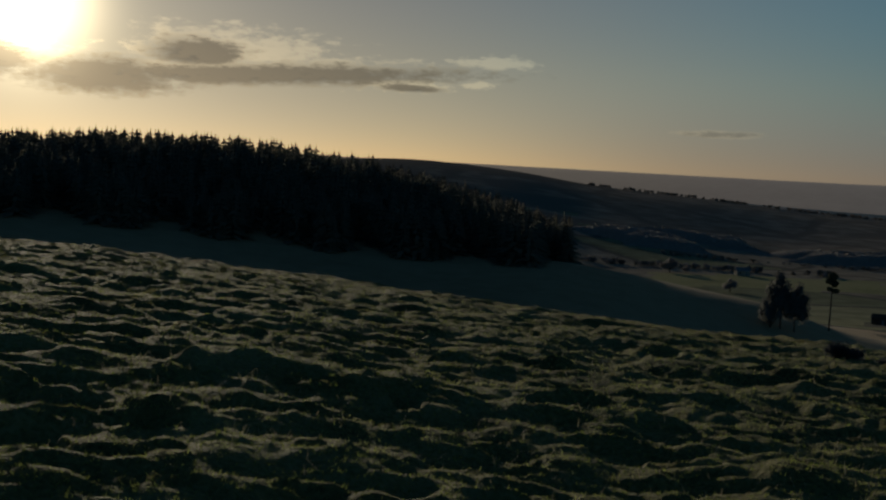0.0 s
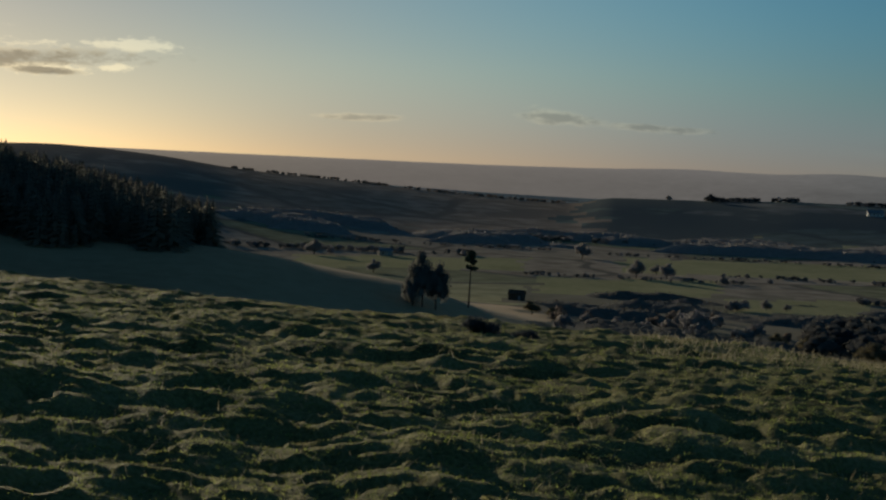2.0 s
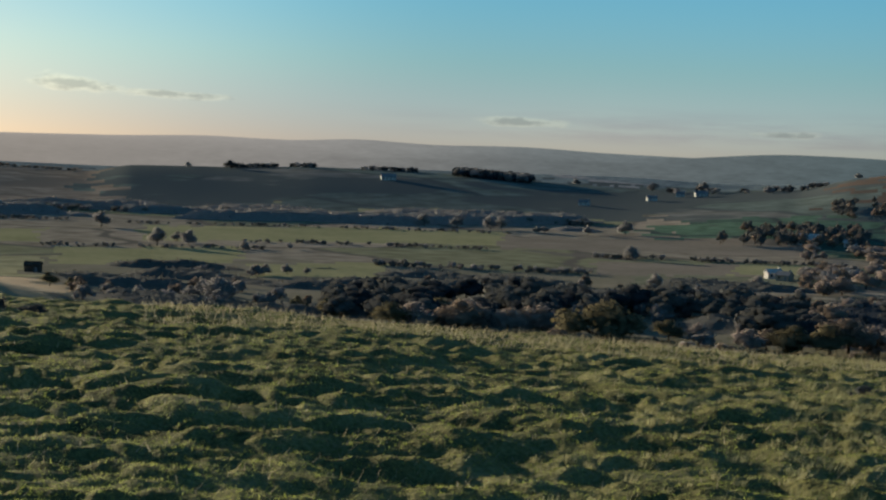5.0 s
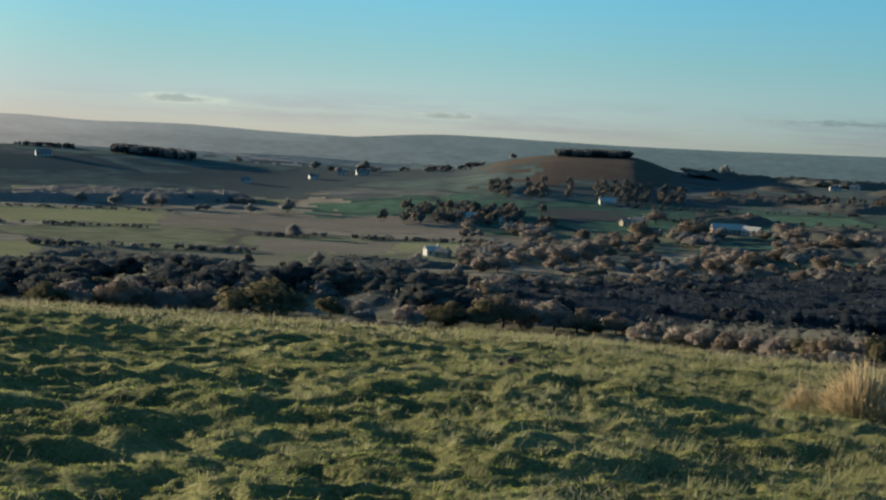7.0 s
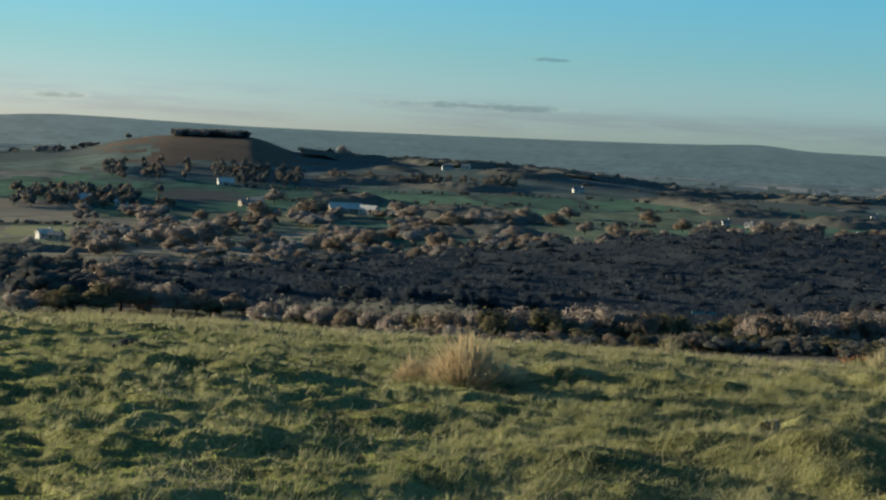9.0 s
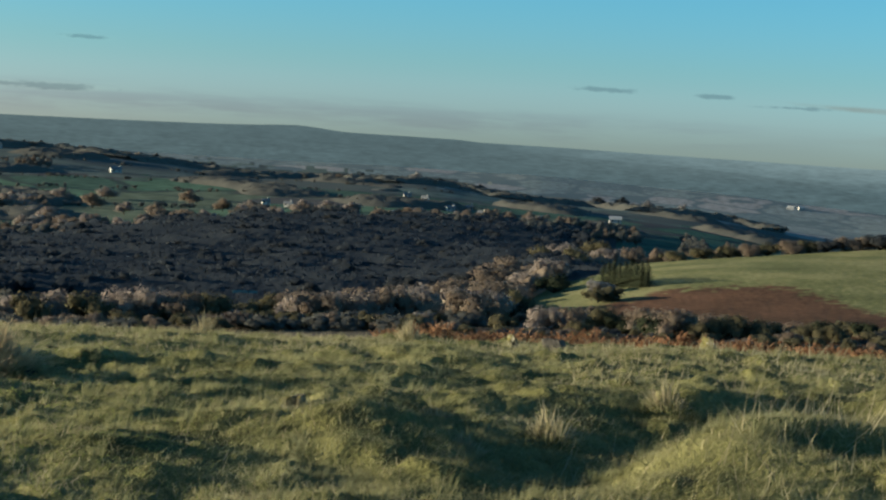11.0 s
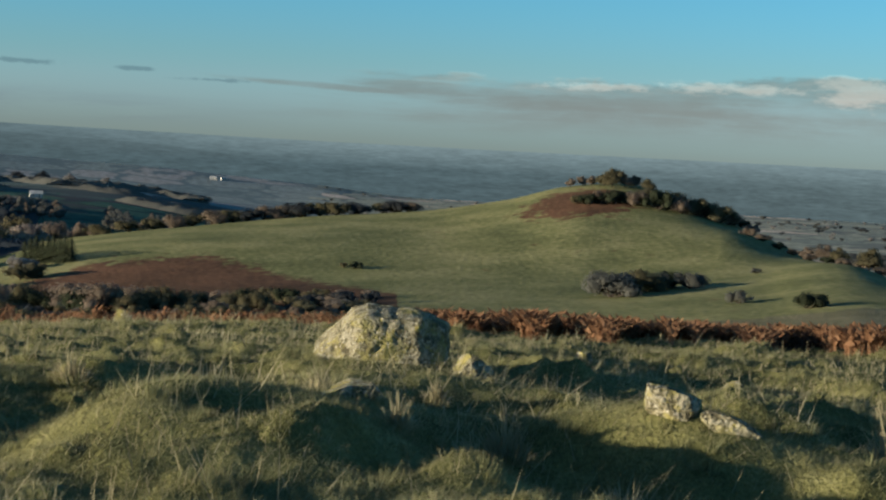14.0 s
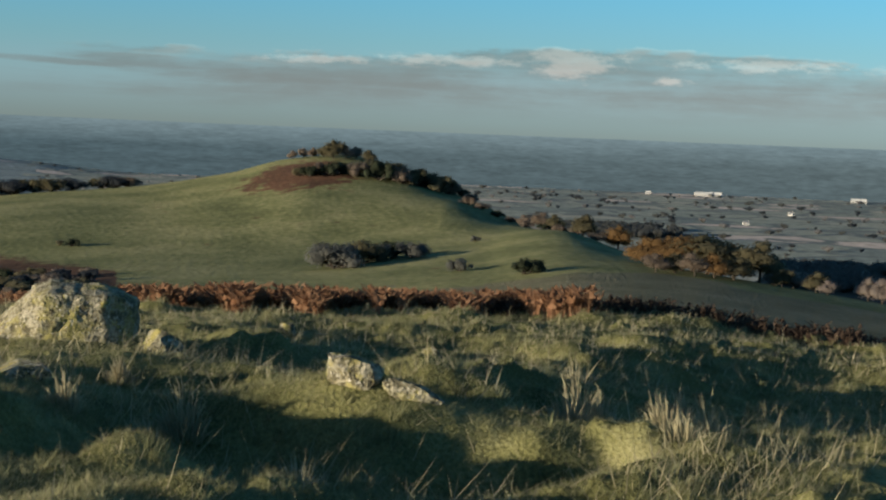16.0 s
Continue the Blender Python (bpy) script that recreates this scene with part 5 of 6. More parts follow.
trees([(99.4, 450, 3.6), (99.75, 448, 4.4), (100.15, 450, 4.6), (100.6, 448, 5.6), (101.05, 450, 4.6), (101.46, 447, 5.8), (101.9, 450, 6.6), (102.3, 446, 7.8), (102.75, 452, 6.4), (103.1, 446, 6.2), (103.63, 450, 6.8), (104.05, 456, 6.0), (104.5, 452, 6.8), (104.85, 462, 5.4), (105.3, 470, 4.0), (105.7, 460, 3.2)], "bush", ["olive", "dark", "olive", "russet"], "olive thorn thicket under the hilltop", "hilltop thorns", "thorn_bush", "bush", wide=(0.9, 1.15), grow=1.0)
trees([(105.6, 422, 2.9), (106.1, 418, 2.7), (106.7, 412, 2.5), (107.2, 404, 2.3), (107.8, 392, 2.5), (108.4, 376, 2.3), (109.0, 362, 2.2), (109.6, 352, 2.2), (110.3, 346, 2.2)], "bush", ["dark", "russet"], "dark hedge bush along the falling field edge", "field edge hedge", "hedge_bush", "bush", wide=(1.1, 1.5))
trees([(107.7, 396, 3.6), (108.36, 384, 5.0), (108.83, 372, 4.6), (109.85, 352, 5.6), (111.15, 346, 6.0), (110.5, 352, 3.2)], "broadleaf", ["orange", "russet", "olive"], "orange autumn tree on the field edge", "autumn trees on the field edge", wide=(1.1, 1.35))
trees([(112.2, 262, 5.2), (112.6, 256, 5.4), (113.0, 260, 5.8), (113.45, 254, 6.2), (113.9, 258, 6.6), (114.4, 253, 7.2), (114.9, 257, 6.8), (115.35, 256, 6.4), (112.6, 240, 3.2), (113.3, 242, 3.4), (114.0, 240, 3.9), (114.7, 241, 4.2), (115.4, 243, 4.0)], "broadleaf", ["orange", "olive", "orange", "russet"], "broad orange-brown tree in a small autumn wood", "autumn wood on the right slope", wide=(1.4, 1.8))
trees([(116.3, 252, 7.4), (117.1, 248, 3.2), (117.5, 250, 3.0), (118.3, 246, 3.6), (118.7, 244, 2.6), (120.1, 248, 4.2), (120.6, 247, 4.4), (121.2, 246, 3.8)], "broadleaf", ["pale", "olive"], "pale round tree beside the autumn wood", "pale trees on the right slope", wide=(1.05, 1.3))
trees([(100.83, 282, 6.6), (101.1, 288, 5.4), (101.86, 293, 5.9), (102.6, 299, 4.2), (102.95, 301, 4.4), (103.66, 296, 4.4), (105.45, 252, 2.9), (107.87, 232, 3.2), (108.2, 234, 2.6), (105.95, 330, 1.6), (91.38, 354, 2.4), (90.95, 356, 1.6)], "bush", ["olive", "mid", "dark"], "olive hawthorn with a long shadow on the pasture", "hawthorns on the pasture", "hawthorn", "bush", wide=(0.95, 1.25), grow=1.0)
trees([(83.59, 273, 3.6), (82.36, 263, 4.0), (81.94, 268, 3.6), (81.0, 287, 3.3), (80.39, 278, 3.2), (77.81, 298, 4.0), (76.76, 332, 3.6), (77.82, 411, 5.1), (87.35, 248, 3.2), (87.87, 245, 3.0), (85.67, 268, 2.3), (88.78, 267, 2.5), (79.46, 281, 3.0), (78.85, 272, 2.6), (84.85, 258, 2.4), (84.26, 251, 4.0), (85.46, 253, 3.2), (86.5, 256, 2.8), (87.63, 249, 3.4), (88.98, 262, 3.0), (89.8, 258, 2.4), (81.6, 250, 4.2), (82.64, 256, 3.8), (83.2, 248, 3.0), (90.8, 252, 2.2)], "bush", ["olive", "olive", "russet", "dark"], "olive hawthorn scrub at the foot of the green hill", "scrub at the hill foot", "hawthorn", "bush", wide=(0.95, 1.3), grow=1.3)
trees([(68.4, 312, 5.4), (69.17, 313, 6.3), (69.8, 318, 6.0), (70.41, 326, 6.8), (71.0, 316, 6.4), (71.66, 318, 7.0), (72.3, 330, 7.4), (72.9, 325, 7.6), (73.4, 345, 7.6), (73.92, 380, 8.2), (74.3, 330, 6.8), (74.99, 312, 7.0), (75.5, 330, 6.2), (75.79, 351, 7.8), (76.4, 345, 5.6), (77.5, 279, 4.8), (78.6, 290, 4.4), (79.87, 281, 4.6), (81.0, 278, 4.6), (82.04, 250, 4.8), (76.11, 500, 8.4), (76.6, 420, 7.0), (77.12, 545, 8.6), (77.6, 470, 7.4), (78.13, 600, 8.6), (78.6, 530, 7.4), (79.14, 655, 8.6), (79.6, 590, 7.4), (75.31, 468, 8.4), (74.4, 420, 8.4), (80.6, 625, 8.0), (81.5, 610, 7.8)], "bush", ["russet", "pale", "russet", "olive", "russet"], "round olive-brown autumn tree on the wooded spur", "autumn trees on the spur", wide=(0.8, 1.05), grow=1.4)
trees([(58.2, 322, 4.6), (59.1, 318, 5.0), (60.0, 322, 5.4), (61.0, 316, 5.2), (61.9, 322, 5.6), (62.8, 318, 5.8), (63.6, 322, 5.2), (64.4, 316, 5.0), (65.2, 320, 5.0), (67.4, 318, 4.6), (68.3, 320, 5.4), (57.2, 324, 4.6), (50.6, 368, 4.4), (51.6, 362, 4.2), (52.6, 356, 4.2), (53.6, 350, 4.0), (54.5, 344, 4.0), (55.4, 338, 3.8), (56.3, 330, 4.0)], "bush", ["pale", "russet", "pale", "olive"], "pale bare tree catching light on the valley rim", "pale rim trees", wide=(0.8, 1.1), grow=1.6)
plant("bush", "olive", 2, polar(36.55, 405), 12.0, 1.5, "round_tree", "large round dark olive tree below the hill", "tree")
trees([(28.9, 414, 6.8), (29.5, 415, 6.8), (31.14, 416, 8.0), (31.64, 423, 7.2), (41.73, 387, 5.6), (43.18, 391, 6.5), (45.26, 398, 8.5), (44.64, 392, 7.1), (47.14, 398, 7.2), (47.97, 393, 6.3), (48.59, 388, 4.4), (49.41, 397, 5.2), (48.11, 470, 4.6), (42.4, 395, 5.2), (46.2, 402, 6.6), (33.0, 420, 6.2), (34.3, 425, 6.6), (38.9, 410, 5.4), (40.0, 405, 5.2)], "broadleaf", ["pale", "pale", "olive", "russet"], "pale rounded tree in the valley below the hill", "pale valley trees", wide=(1.4, 1.8), grow=1.15)
trees([(22.38, 470, 8.6), (22.7, 474, 7.0), (20.62, 462, 4.3), (21.45, 472, 5.1), (26.46, 438, 5.8), (27.28, 443, 5.4), (28.2, 436, 5.8), (30.36, 445, 7.4), (31.58, 443, 8.0), (24.2, 455, 5.4), (25.3, 450, 5.0), (19.5, 470, 4.4), (18.4, 476, 4.0), (17.2, 480, 4.4), (16.4, 500, 5.0)], "broadleaf", ["dim", "dim", "olive"], "dim bare tree in the valley thickets", "dim valley trees", wide=(1.1, 1.4))
trees([(8.31, 865, 9.4), (8.9, 867, 5.0), (10.51, 738, 7.0), (18.13, 924, 10.4), (20.12, 779, 10.3), (21.22, 786, 8.7), (20.84, 813, 5.9), (23.24, 767, 4.4), (24.9, 780, 3.6), (24.01, 625, 5.0), (24.83, 630, 5.0), (25.56, 635, 3.2), (22.57, 1065, 7.7), (29.78, 1028, 8.9), (31.0, 1014, 9.5), (32.21, 1012, 10.0), (32.61, 1017, 9.6), (34.21, 995, 5.0), (33.91, 992, 5.0), (35.78, 987, 7.1), (37.14, 999, 10.0), (37.41, 792, 8.0), (38.29, 625, 6.8), (39.56, 533, 5.0), (39.96, 562, 6.1), (40.4, 511, 6.6), (41.02, 525, 7.6), (42.01, 639, 6.0)], "broadleaf", ["dim", "dim"], "bare field tree on the valley floor", "field trees", wide=(1.0, 1.35))
trees([(46.69, 946, 6.8), (47.96, 859, 6.2), (46.01, 819, 7.1), (45.75, 657, 7.1), (46.57, 678, 8.4), (47.4, 668, 8.2), (48.22, 680, 10.3), (48.62, 711, 9.3), (50.11, 875, 10.7), (50.58, 996, 8.6), (51.73, 884, 10.5), (52.03, 908, 9.4), (53.9, 1021, 6.6), (55.22, 931, 8.1), (55.63, 888, 9.0), (56.7, 669, 9.1), (57.03, 815, 10.0), (58.0, 819, 9.7), (52.01, 669, 6.8), (52.93, 643, 7.4), (53.52, 681, 8.8), (54.12, 669, 8.7), (54.63, 640, 4.6)], "broadleaf", ["pale", "russet", "pale"], "pinkish bare tree among the village houses", "village trees", wide=(1.35, 1.8), grow=1.15)
trees([(51.11, 631, 4.6), (54.3, 722, 6.3), (56.64, 589, 4.3), (44.93, 621, 6.7), (44.31, 616, 5.8), (47.0, 640, 5.6), (48.9, 650, 6.0), (50.2, 700, 5.0), (49.3, 780, 6.2), (55.0, 760, 6.0), (58.6, 700, 6.4), (59.4, 740, 7.2), (60.3, 680, 6.0), (60.9, 860, 8.0), (62.0, 800, 6.6), (59.8, 905, 8.0), (61.4, 930, 7.0), (63.2, 760, 6.8), (64.3, 900, 8.2), (65.5, 850, 7.0), (66.6, 820, 7.4), (68.4, 830, 8.0), (69.3, 820, 8.0), (70.2, 830, 7.6)], "broadleaf", ["pale", "russet", "pale", "russet"], "bare russet tree on the village slope", "village trees", wide=(1.35, 1.8), grow=1.15)
trees([(35.3, 1490, 8.0), (38.05, 1490, 9.0), (39.84, 1490, 11.0), (45.28, 1490, 6.0), (42.9, 1490, 6.0), (52.52, 1475, 9.5), (53.0, 1475, 13.8), (53.2, 1478, 9.0), (55.32, 1488, 7.5), (55.93, 1486, 7.5), (57.36, 1490, 5.4), (58.39, 1484, 7.5), (59.0, 1484, 8.0), (60.7, 1480, 5.3), (62.43, 1470, 8.2), (63.02, 1480, 9.0), (65.05, 1490, 9.0), (66.37, 1490, 7.3), (70.07, 1485, 7.5), (70.49, 1480, 8.4), (71.11, 1480, 7.2), (72.45, 1470, 11.5), (73.37, 1480, 8.1), (74.84, 1488, 9.0), (79.2, 1480, 11.0), (80.0, 1480, 13.0), (81.0, 1470, 12.0), (82.27, 1488, 11.0), (84.1, 1470, 8.0), (21.15, 1470, 5.6), (22.7, 1450, 9.4), (6.72, 1481, 4.0)], "broadleaf", ["dim", "shade"], "far dark tree on the skyline ridge", "skyline trees", wide=(1.0, 1.5))


def strip(a0, a1, r0, r1, n, lo, hi):
    slack = -0.7 if r1 - r0 > 24 else -1.5
    return heights(scatter(n, (a0, a1), (r0, r1), wr, lambda a, d: math.sin(a * 2.3 + r0) + math.sin(a * 5.1 + r1) + math.sin(a * 0.9) > slack), lo, hi, (0.7, 1.1))


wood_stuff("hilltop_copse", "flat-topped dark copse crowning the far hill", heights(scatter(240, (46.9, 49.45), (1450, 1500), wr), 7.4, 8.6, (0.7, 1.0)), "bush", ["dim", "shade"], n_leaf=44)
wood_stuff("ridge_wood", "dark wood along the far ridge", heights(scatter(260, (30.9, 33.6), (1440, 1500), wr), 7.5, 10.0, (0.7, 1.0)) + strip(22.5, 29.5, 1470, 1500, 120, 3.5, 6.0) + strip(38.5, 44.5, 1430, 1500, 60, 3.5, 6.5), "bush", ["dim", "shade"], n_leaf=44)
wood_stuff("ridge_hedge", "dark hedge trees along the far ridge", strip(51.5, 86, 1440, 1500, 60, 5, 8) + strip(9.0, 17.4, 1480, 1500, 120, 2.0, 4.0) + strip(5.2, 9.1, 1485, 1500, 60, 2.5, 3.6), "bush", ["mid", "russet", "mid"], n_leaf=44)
wood_stuff("slope_woods", "brown woods on the far village slope", strip(40.5, 46.5, 930, 1020, 120, 6, 9) + strip(44.5, 51.5, 1120, 1230, 150, 5, 8) + strip(52, 60, 1180, 1240, 110, 4, 7) + strip(74, 90, 760, 880, 120, 6, 9), "broadleaf", ["mid", "russet", "mid"], n_leaf=60)
wood_stuff("valley_hedges", "dim hedges and small trees between the valley fields", strip(8, 17, 985, 992, 60, 1.5, 3.6) + strip(14, 36, 1075, 1100, 260, 2.5, 6) + strip(16, 24, 765, 775, 60, 1.2, 2.8) + strip(19, 33, 968, 976, 110, 1.2, 3) + strip(23, 33, 822, 832, 70, 1.2, 3.4) + strip(28, 36, 690, 704, 80, 1.5, 4) + strip(36, 45, 795, 806, 90, 1.5, 3.6) + strip(5, 14, 900, 912, 90, 2, 5), "bush", ["dim", "mid"], n_leaf=44)
wood_stuff("foot_scrub", "dark hawthorn scrub and brambles at the foot of the hill", heights(scatter(150, (74, 92), (228, 285), wr), 1.2, 2.6, (1.0, 1.5)), "bush", ["olive", "olive", "russet", "shade"], n_leaf=110)

# The nearer group is added in place of a shaded field.
wood_stuff("plain_plantation", "plantation strip on the plain, and trees standing in for a shaded field", heights(scatter(320, (116.6, 125), (585, 680), wr), 5, 7, (0.8, 1.1)) + heights(scatter(200, (108.2, 113.2), (1200, 1330), wr), 7, 9.5, (0.8, 1.1)), "bush", ["mid"], n_leaf=60)
wood_stuff("plain_copses", "scattered hedges and copses over the far plain", heights(scatter(430, (90, 124), (800, 2250), wr), 2.5, 6.5, (0.9, 1.6)), "bush", ["mid", "shade", "dim"], n_leaf=40)
wood_stuff("village_thickets", "pinkish bare thickets and hedges round the village", heights(scatter(330, (43.5, 60), (610, 920), wr, lambda a, d: math.sin(a * 2.1 + d * 0.013) + math.sin(a * 0.8 - d * 0.031) > 0.25), 3.5, 7.5, (1.3, 1.8)), "broadleaf", ["pale", "russet", "dim"], n_leaf=120)
wood_stuff("hillside_hedges", "dark hedges between the hillside fields", strip(50, 78, 1010, 1016, 110, 1.5, 4) + strip(56, 80, 880, 886, 110, 1.5, 4) + strip(48, 70, 1100, 1106, 90, 1.5, 4) + strip(58, 74, 1290, 1296, 80, 1.5, 4), "bush", ["mid"], n_leaf=40)
# ---------------------------------------------------------------- houses
white_wall = material("white_render", [(0.33, 0.32, 0.30), (0.40, 0.39, 0.365), (0.45, 0.44, 0.42)], 0.5, 8, bump=0.1)
stone_wall = material("brown_stone_wall", [(0.2, 0.17, 0.13), (0.3, 0.26, 0.2), (0.36, 0.32, 0.26)], 0.6, 8, bump=0.3)
slate = material("grey_slate", [(0.10, 0.11, 0.12), (0.16, 0.17, 0.18), (0.22, 0.23, 0.24)], 0.8, 8, bump=0.2, rough=0.85)
pale_roof = material("pale_sheet_roof", [(0.33, 0.33, 0.32), (0.42, 0.42, 0.40), (0.48, 0.48, 0.46)], 0.4, 8, bump=0.1, rough=0.8)
red_tile = material("orange_brick", [(0.35, 0.15, 0.08), (0.45, 0.2, 0.1), (0.5, 0.26, 0.15)], 0.8, 8, bump=0.2)
teal_sheet = material("blue_green_sheeting", [(0.06, 0.13, 0.13), (0.09, 0.18, 0.17), (0.12, 0.21, 0.2)], 0.5, 8, bump=0.1, rough=0.5)
dark_glass = material("window_glass", [(0.02, 0.022, 0.025), (0.03, 0.032, 0.035), (0.04, 0.042, 0.045)], 0.5, 4, bump=0, rough=0.08, spec=0.6)


def box(bm, lo, hi):
    v = [bm.verts.new((x, y, z)) for x in (lo[0], hi[0]) for y in (lo[1], hi[1]) for z in (lo[2], hi[2])]
    for f in ((0, 1, 3, 2), (4, 6, 7, 5), (0, 4, 5, 1), (2, 3, 7, 6), (0, 2, 6, 4), (1, 5, 7, 3)):
        bm.faces.new([v[i] for i in f])


def finish(name, bm, mt, parent, label=""):
    bmesh.ops.recalc_face_normals(bm, faces=bm.faces)
    me = bpy.data.meshes.new(name)
    bm.to_mesh(me)
    bm.free()
    me.materials.append(mt)
    return part(name, me, parent, label)


def house(a, r, long, turn, wall, roof, label, name="house", storeys=1, chimney=True, category="house"):
    """A gabled house with windows, door and chimney, facing about the viewpoint."""
    place = polar(a, r)
    wide, eave = min(long * 0.62, 9.0), (2.5 if long > 5.5 else 2.1) * storeys
    rise = wide * 0.36
    root = thing(name, place, label, category, "valley houses", -a + turn)
    x, y = long / 2, wide / 2
    bm = bmesh.new()
    box(bm, (-x, -y, -1.5), (x, y, eave))
    for s in (-x, x):
        bm.faces.new([bm.verts.new(p) for p in ((s, -y, eave), (s, y, eave), (s, 0, eave + rise))])
    finish("wall", bm, wall, root)
    bm = bmesh.new()
    for s in (-1, 1):
        pts = [(-x - 0.3, s * (y + 0.35), eave - 0.12), (x + 0.3, s * (y + 0.35), eave - 0.12), (x + 0.3, 0, eave + rise + 0.05), (-x - 0.3, 0, eave + rise + 0.05)]
        low = [bm.verts.new(p) for p in pts]
        top = [bm.verts.new((p[0], p[1], p[2] + 0.22)) for p in pts]
        bm.faces.new(low)
        bm.faces.new(top)
        for i in range(4):
            k = (i + 1) % 4
            bm.faces.new((low[i], low[k], top[k], top[i]))
    rf = finish("roof", bm, roof, root)
    if chimney:
        bm = bmesh.new()
        box(bm, (x - 1.1, -0.4, eave + rise * 0.6), (x - 0.3, 0.4, eave + rise + 1.1))
        finish("chimney", bm, wall, rf)
    n = max(2, int(long / 2.8))
    for level in range(storeys):
        for i in range(n):
            cx = -x + long * (i + 0.5) / n
            bm = bmesh.new()
            door = level == 0 and i == n // 2
            box(bm, (cx - 0.5, -y - 0.04, 0.0 if door else 0.9 + 2.5 * level), (cx + 0.5, -y + 0.05, 2.0 + 2.5 * level))
            finish("door" if door else "window", bm, slate if door else dark_glass, root)


W, S = white_wall, slate
house(10.89, 877, 7.6, 20, stone_wall, S, "stone farmhouse at the edge of the fields", storeys=1)
house(15.81, 613, 6.0, -15, bark, bark, "low dark timber barn", storeys=1, chimney=False, category="barn")
house(28.4, 1372, 13.0, 10, W, S, "long white farmhouse high on the ridge")
house(35.6, 1262, 8.0, -20, W, S, "white cottage under the ridge wood")
house(38.03, 1329, 8.0, 15, W, S, "white cottage on the ridge slope")
house(39.05, 1390, 7.5, -10, W, S, "white cottage on the ridge slope")
house(39.8, 1393, 11.0, 12, W, S, "white farmhouse near the ridge top")
house(42.5, 702, 7.0, 25, W, pale_roof, "white cottage with a pale roof among trees")
house(42.9, 690, 6.5, -30, stone_wall, S, "brown stone cottage among trees")
house(44.5, 638, 5.0, 10, W, S, "small white cottage in the trees")
house(44.9, 703, 7.4, -12, W, pale_roof, "white bungalow with a pale roof", storeys=1)
house(43.2, 948, 8.4, 0, W, pale_roof, "pale farm shed in a row", storeys=1, chimney=False, category="barn")
house(43.7, 958, 13.8, 6, stone_wall, pale_roof, "long farm shed with a pale sheet roof", storeys=1, chimney=False, category="barn")
house(45.14, 947, 7.8, -8, W, pale_roof, "pale farm shed at the end of a row", storeys=1, chimney=False, category="barn")
house(48.8, 1110, 11.2, 10, W, pale_roof, "long pale-roofed farm building on the slope", storeys=1, chimney=False, category="barn")
house(49.98, 962, 8.0, -25, W, S, "white two-storey house in the village", storeys=2)
house(49.5, 975, 6.6, 35, stone_wall, S, "brown stone house in the village")
house(50.67, 910, 5.4, 20, red_tile, S, "small orange brick house in the village")
house(53.2, 947, 20.0, 8, stone_wall, pale_roof, "very long farm shed with a bright pale roof", storeys=1, chimney=False, category="barn")
house(54.05, 940, 11.0, -30, W, pale_roof, "farm shed with a bright pale roof", storeys=1, chimney=False, category="barn")
house(56.83, 1363, 9.0, 10, W, S, "white house below the skyline")
house(57.5, 1400, 8.0, -15, W, S, "white house below the skyline")
house(61.65, 1183, 8.0, 15, W, S, "white house in the hillside fields")
house(67.87, 908, 4.6, -20, W, S, "small white cottage above the wood", storeys=1)
house(67.05, 921, 4.5, 10, W, S, "small white cottage above the wood", storeys=1)
house(72.18, 1086, 5.0, 10, W, S, "white house in the far hamlet", storeys=1)
house(72.85, 1075, 5.2, -20, W, S, "white house in the far hamlet", storeys=1)
house(73.8, 964, 5.2, 15, W, S, "white house in the far hamlet", storeys=1)
house(74.48, 1005, 4.8, 0, W, S, "small white house in the far hamlet", storeys=1)
house(74.95, 939, 4.4, -15, W, S, "white cottage in the far hamlet", storeys=1)
house(71.81, 860, 4.8, 25, W, pale_roof, "white house with a pale roof near the wood", storeys=1)
house(66.49, 437, 6.2, 5, teal_sheet, teal_sheet, "blue-green sheeted shed in the dark valley", "shed", 1, False, "shed")
house(79.83, 1058, 8.0, 4, W, pale_roof, "long pale building among far trees", storeys=1, chimney=False, category="barn")
house(86.02, 2200, 10.0, 0, W, pale_roof, "white building far off on the plain", storeys=1, chimney=False)
house(86.4, 2210, 8.0, 20, W, pale_roof, "white building far off on the plain", storeys=1, chimney=False)
house(114.0, 2225, 24.0, 6, W, pale_roof, "large white factory far off on the plain", "factory", 1, False, "factory")
house(114.45, 2230, 18.0, -10, W, pale_roof, "large white factory far off on the plain", "factory", 1, False, "factory")
house(119.46, 2215, 20.0, 5, W, pale_roof, "large white factory far off on the plain", "factory", 1, False, "factory")
house(112.03, 2235, 7.0, 5, W, pale_roof, "white building very far off on the plain", storeys=1, chimney=False)
house(115.58, 1483, 5.6, 15, W, S, "white farmhouse on the plain")
house(117.15, 1733, 6.0, -15, W, S, "white farmhouse on the plain")

# ---------------------------------------------------------------- bracken, tussocks
bracken_frond = material("dead_bracken_fronds", [(0.13, 0.068, 0.038), (0.235, 0.125, 0.07), (0.34, 0.205, 0.12)], 1.5, 6, bump=0, per_piece=0.4, translucent=0.3)


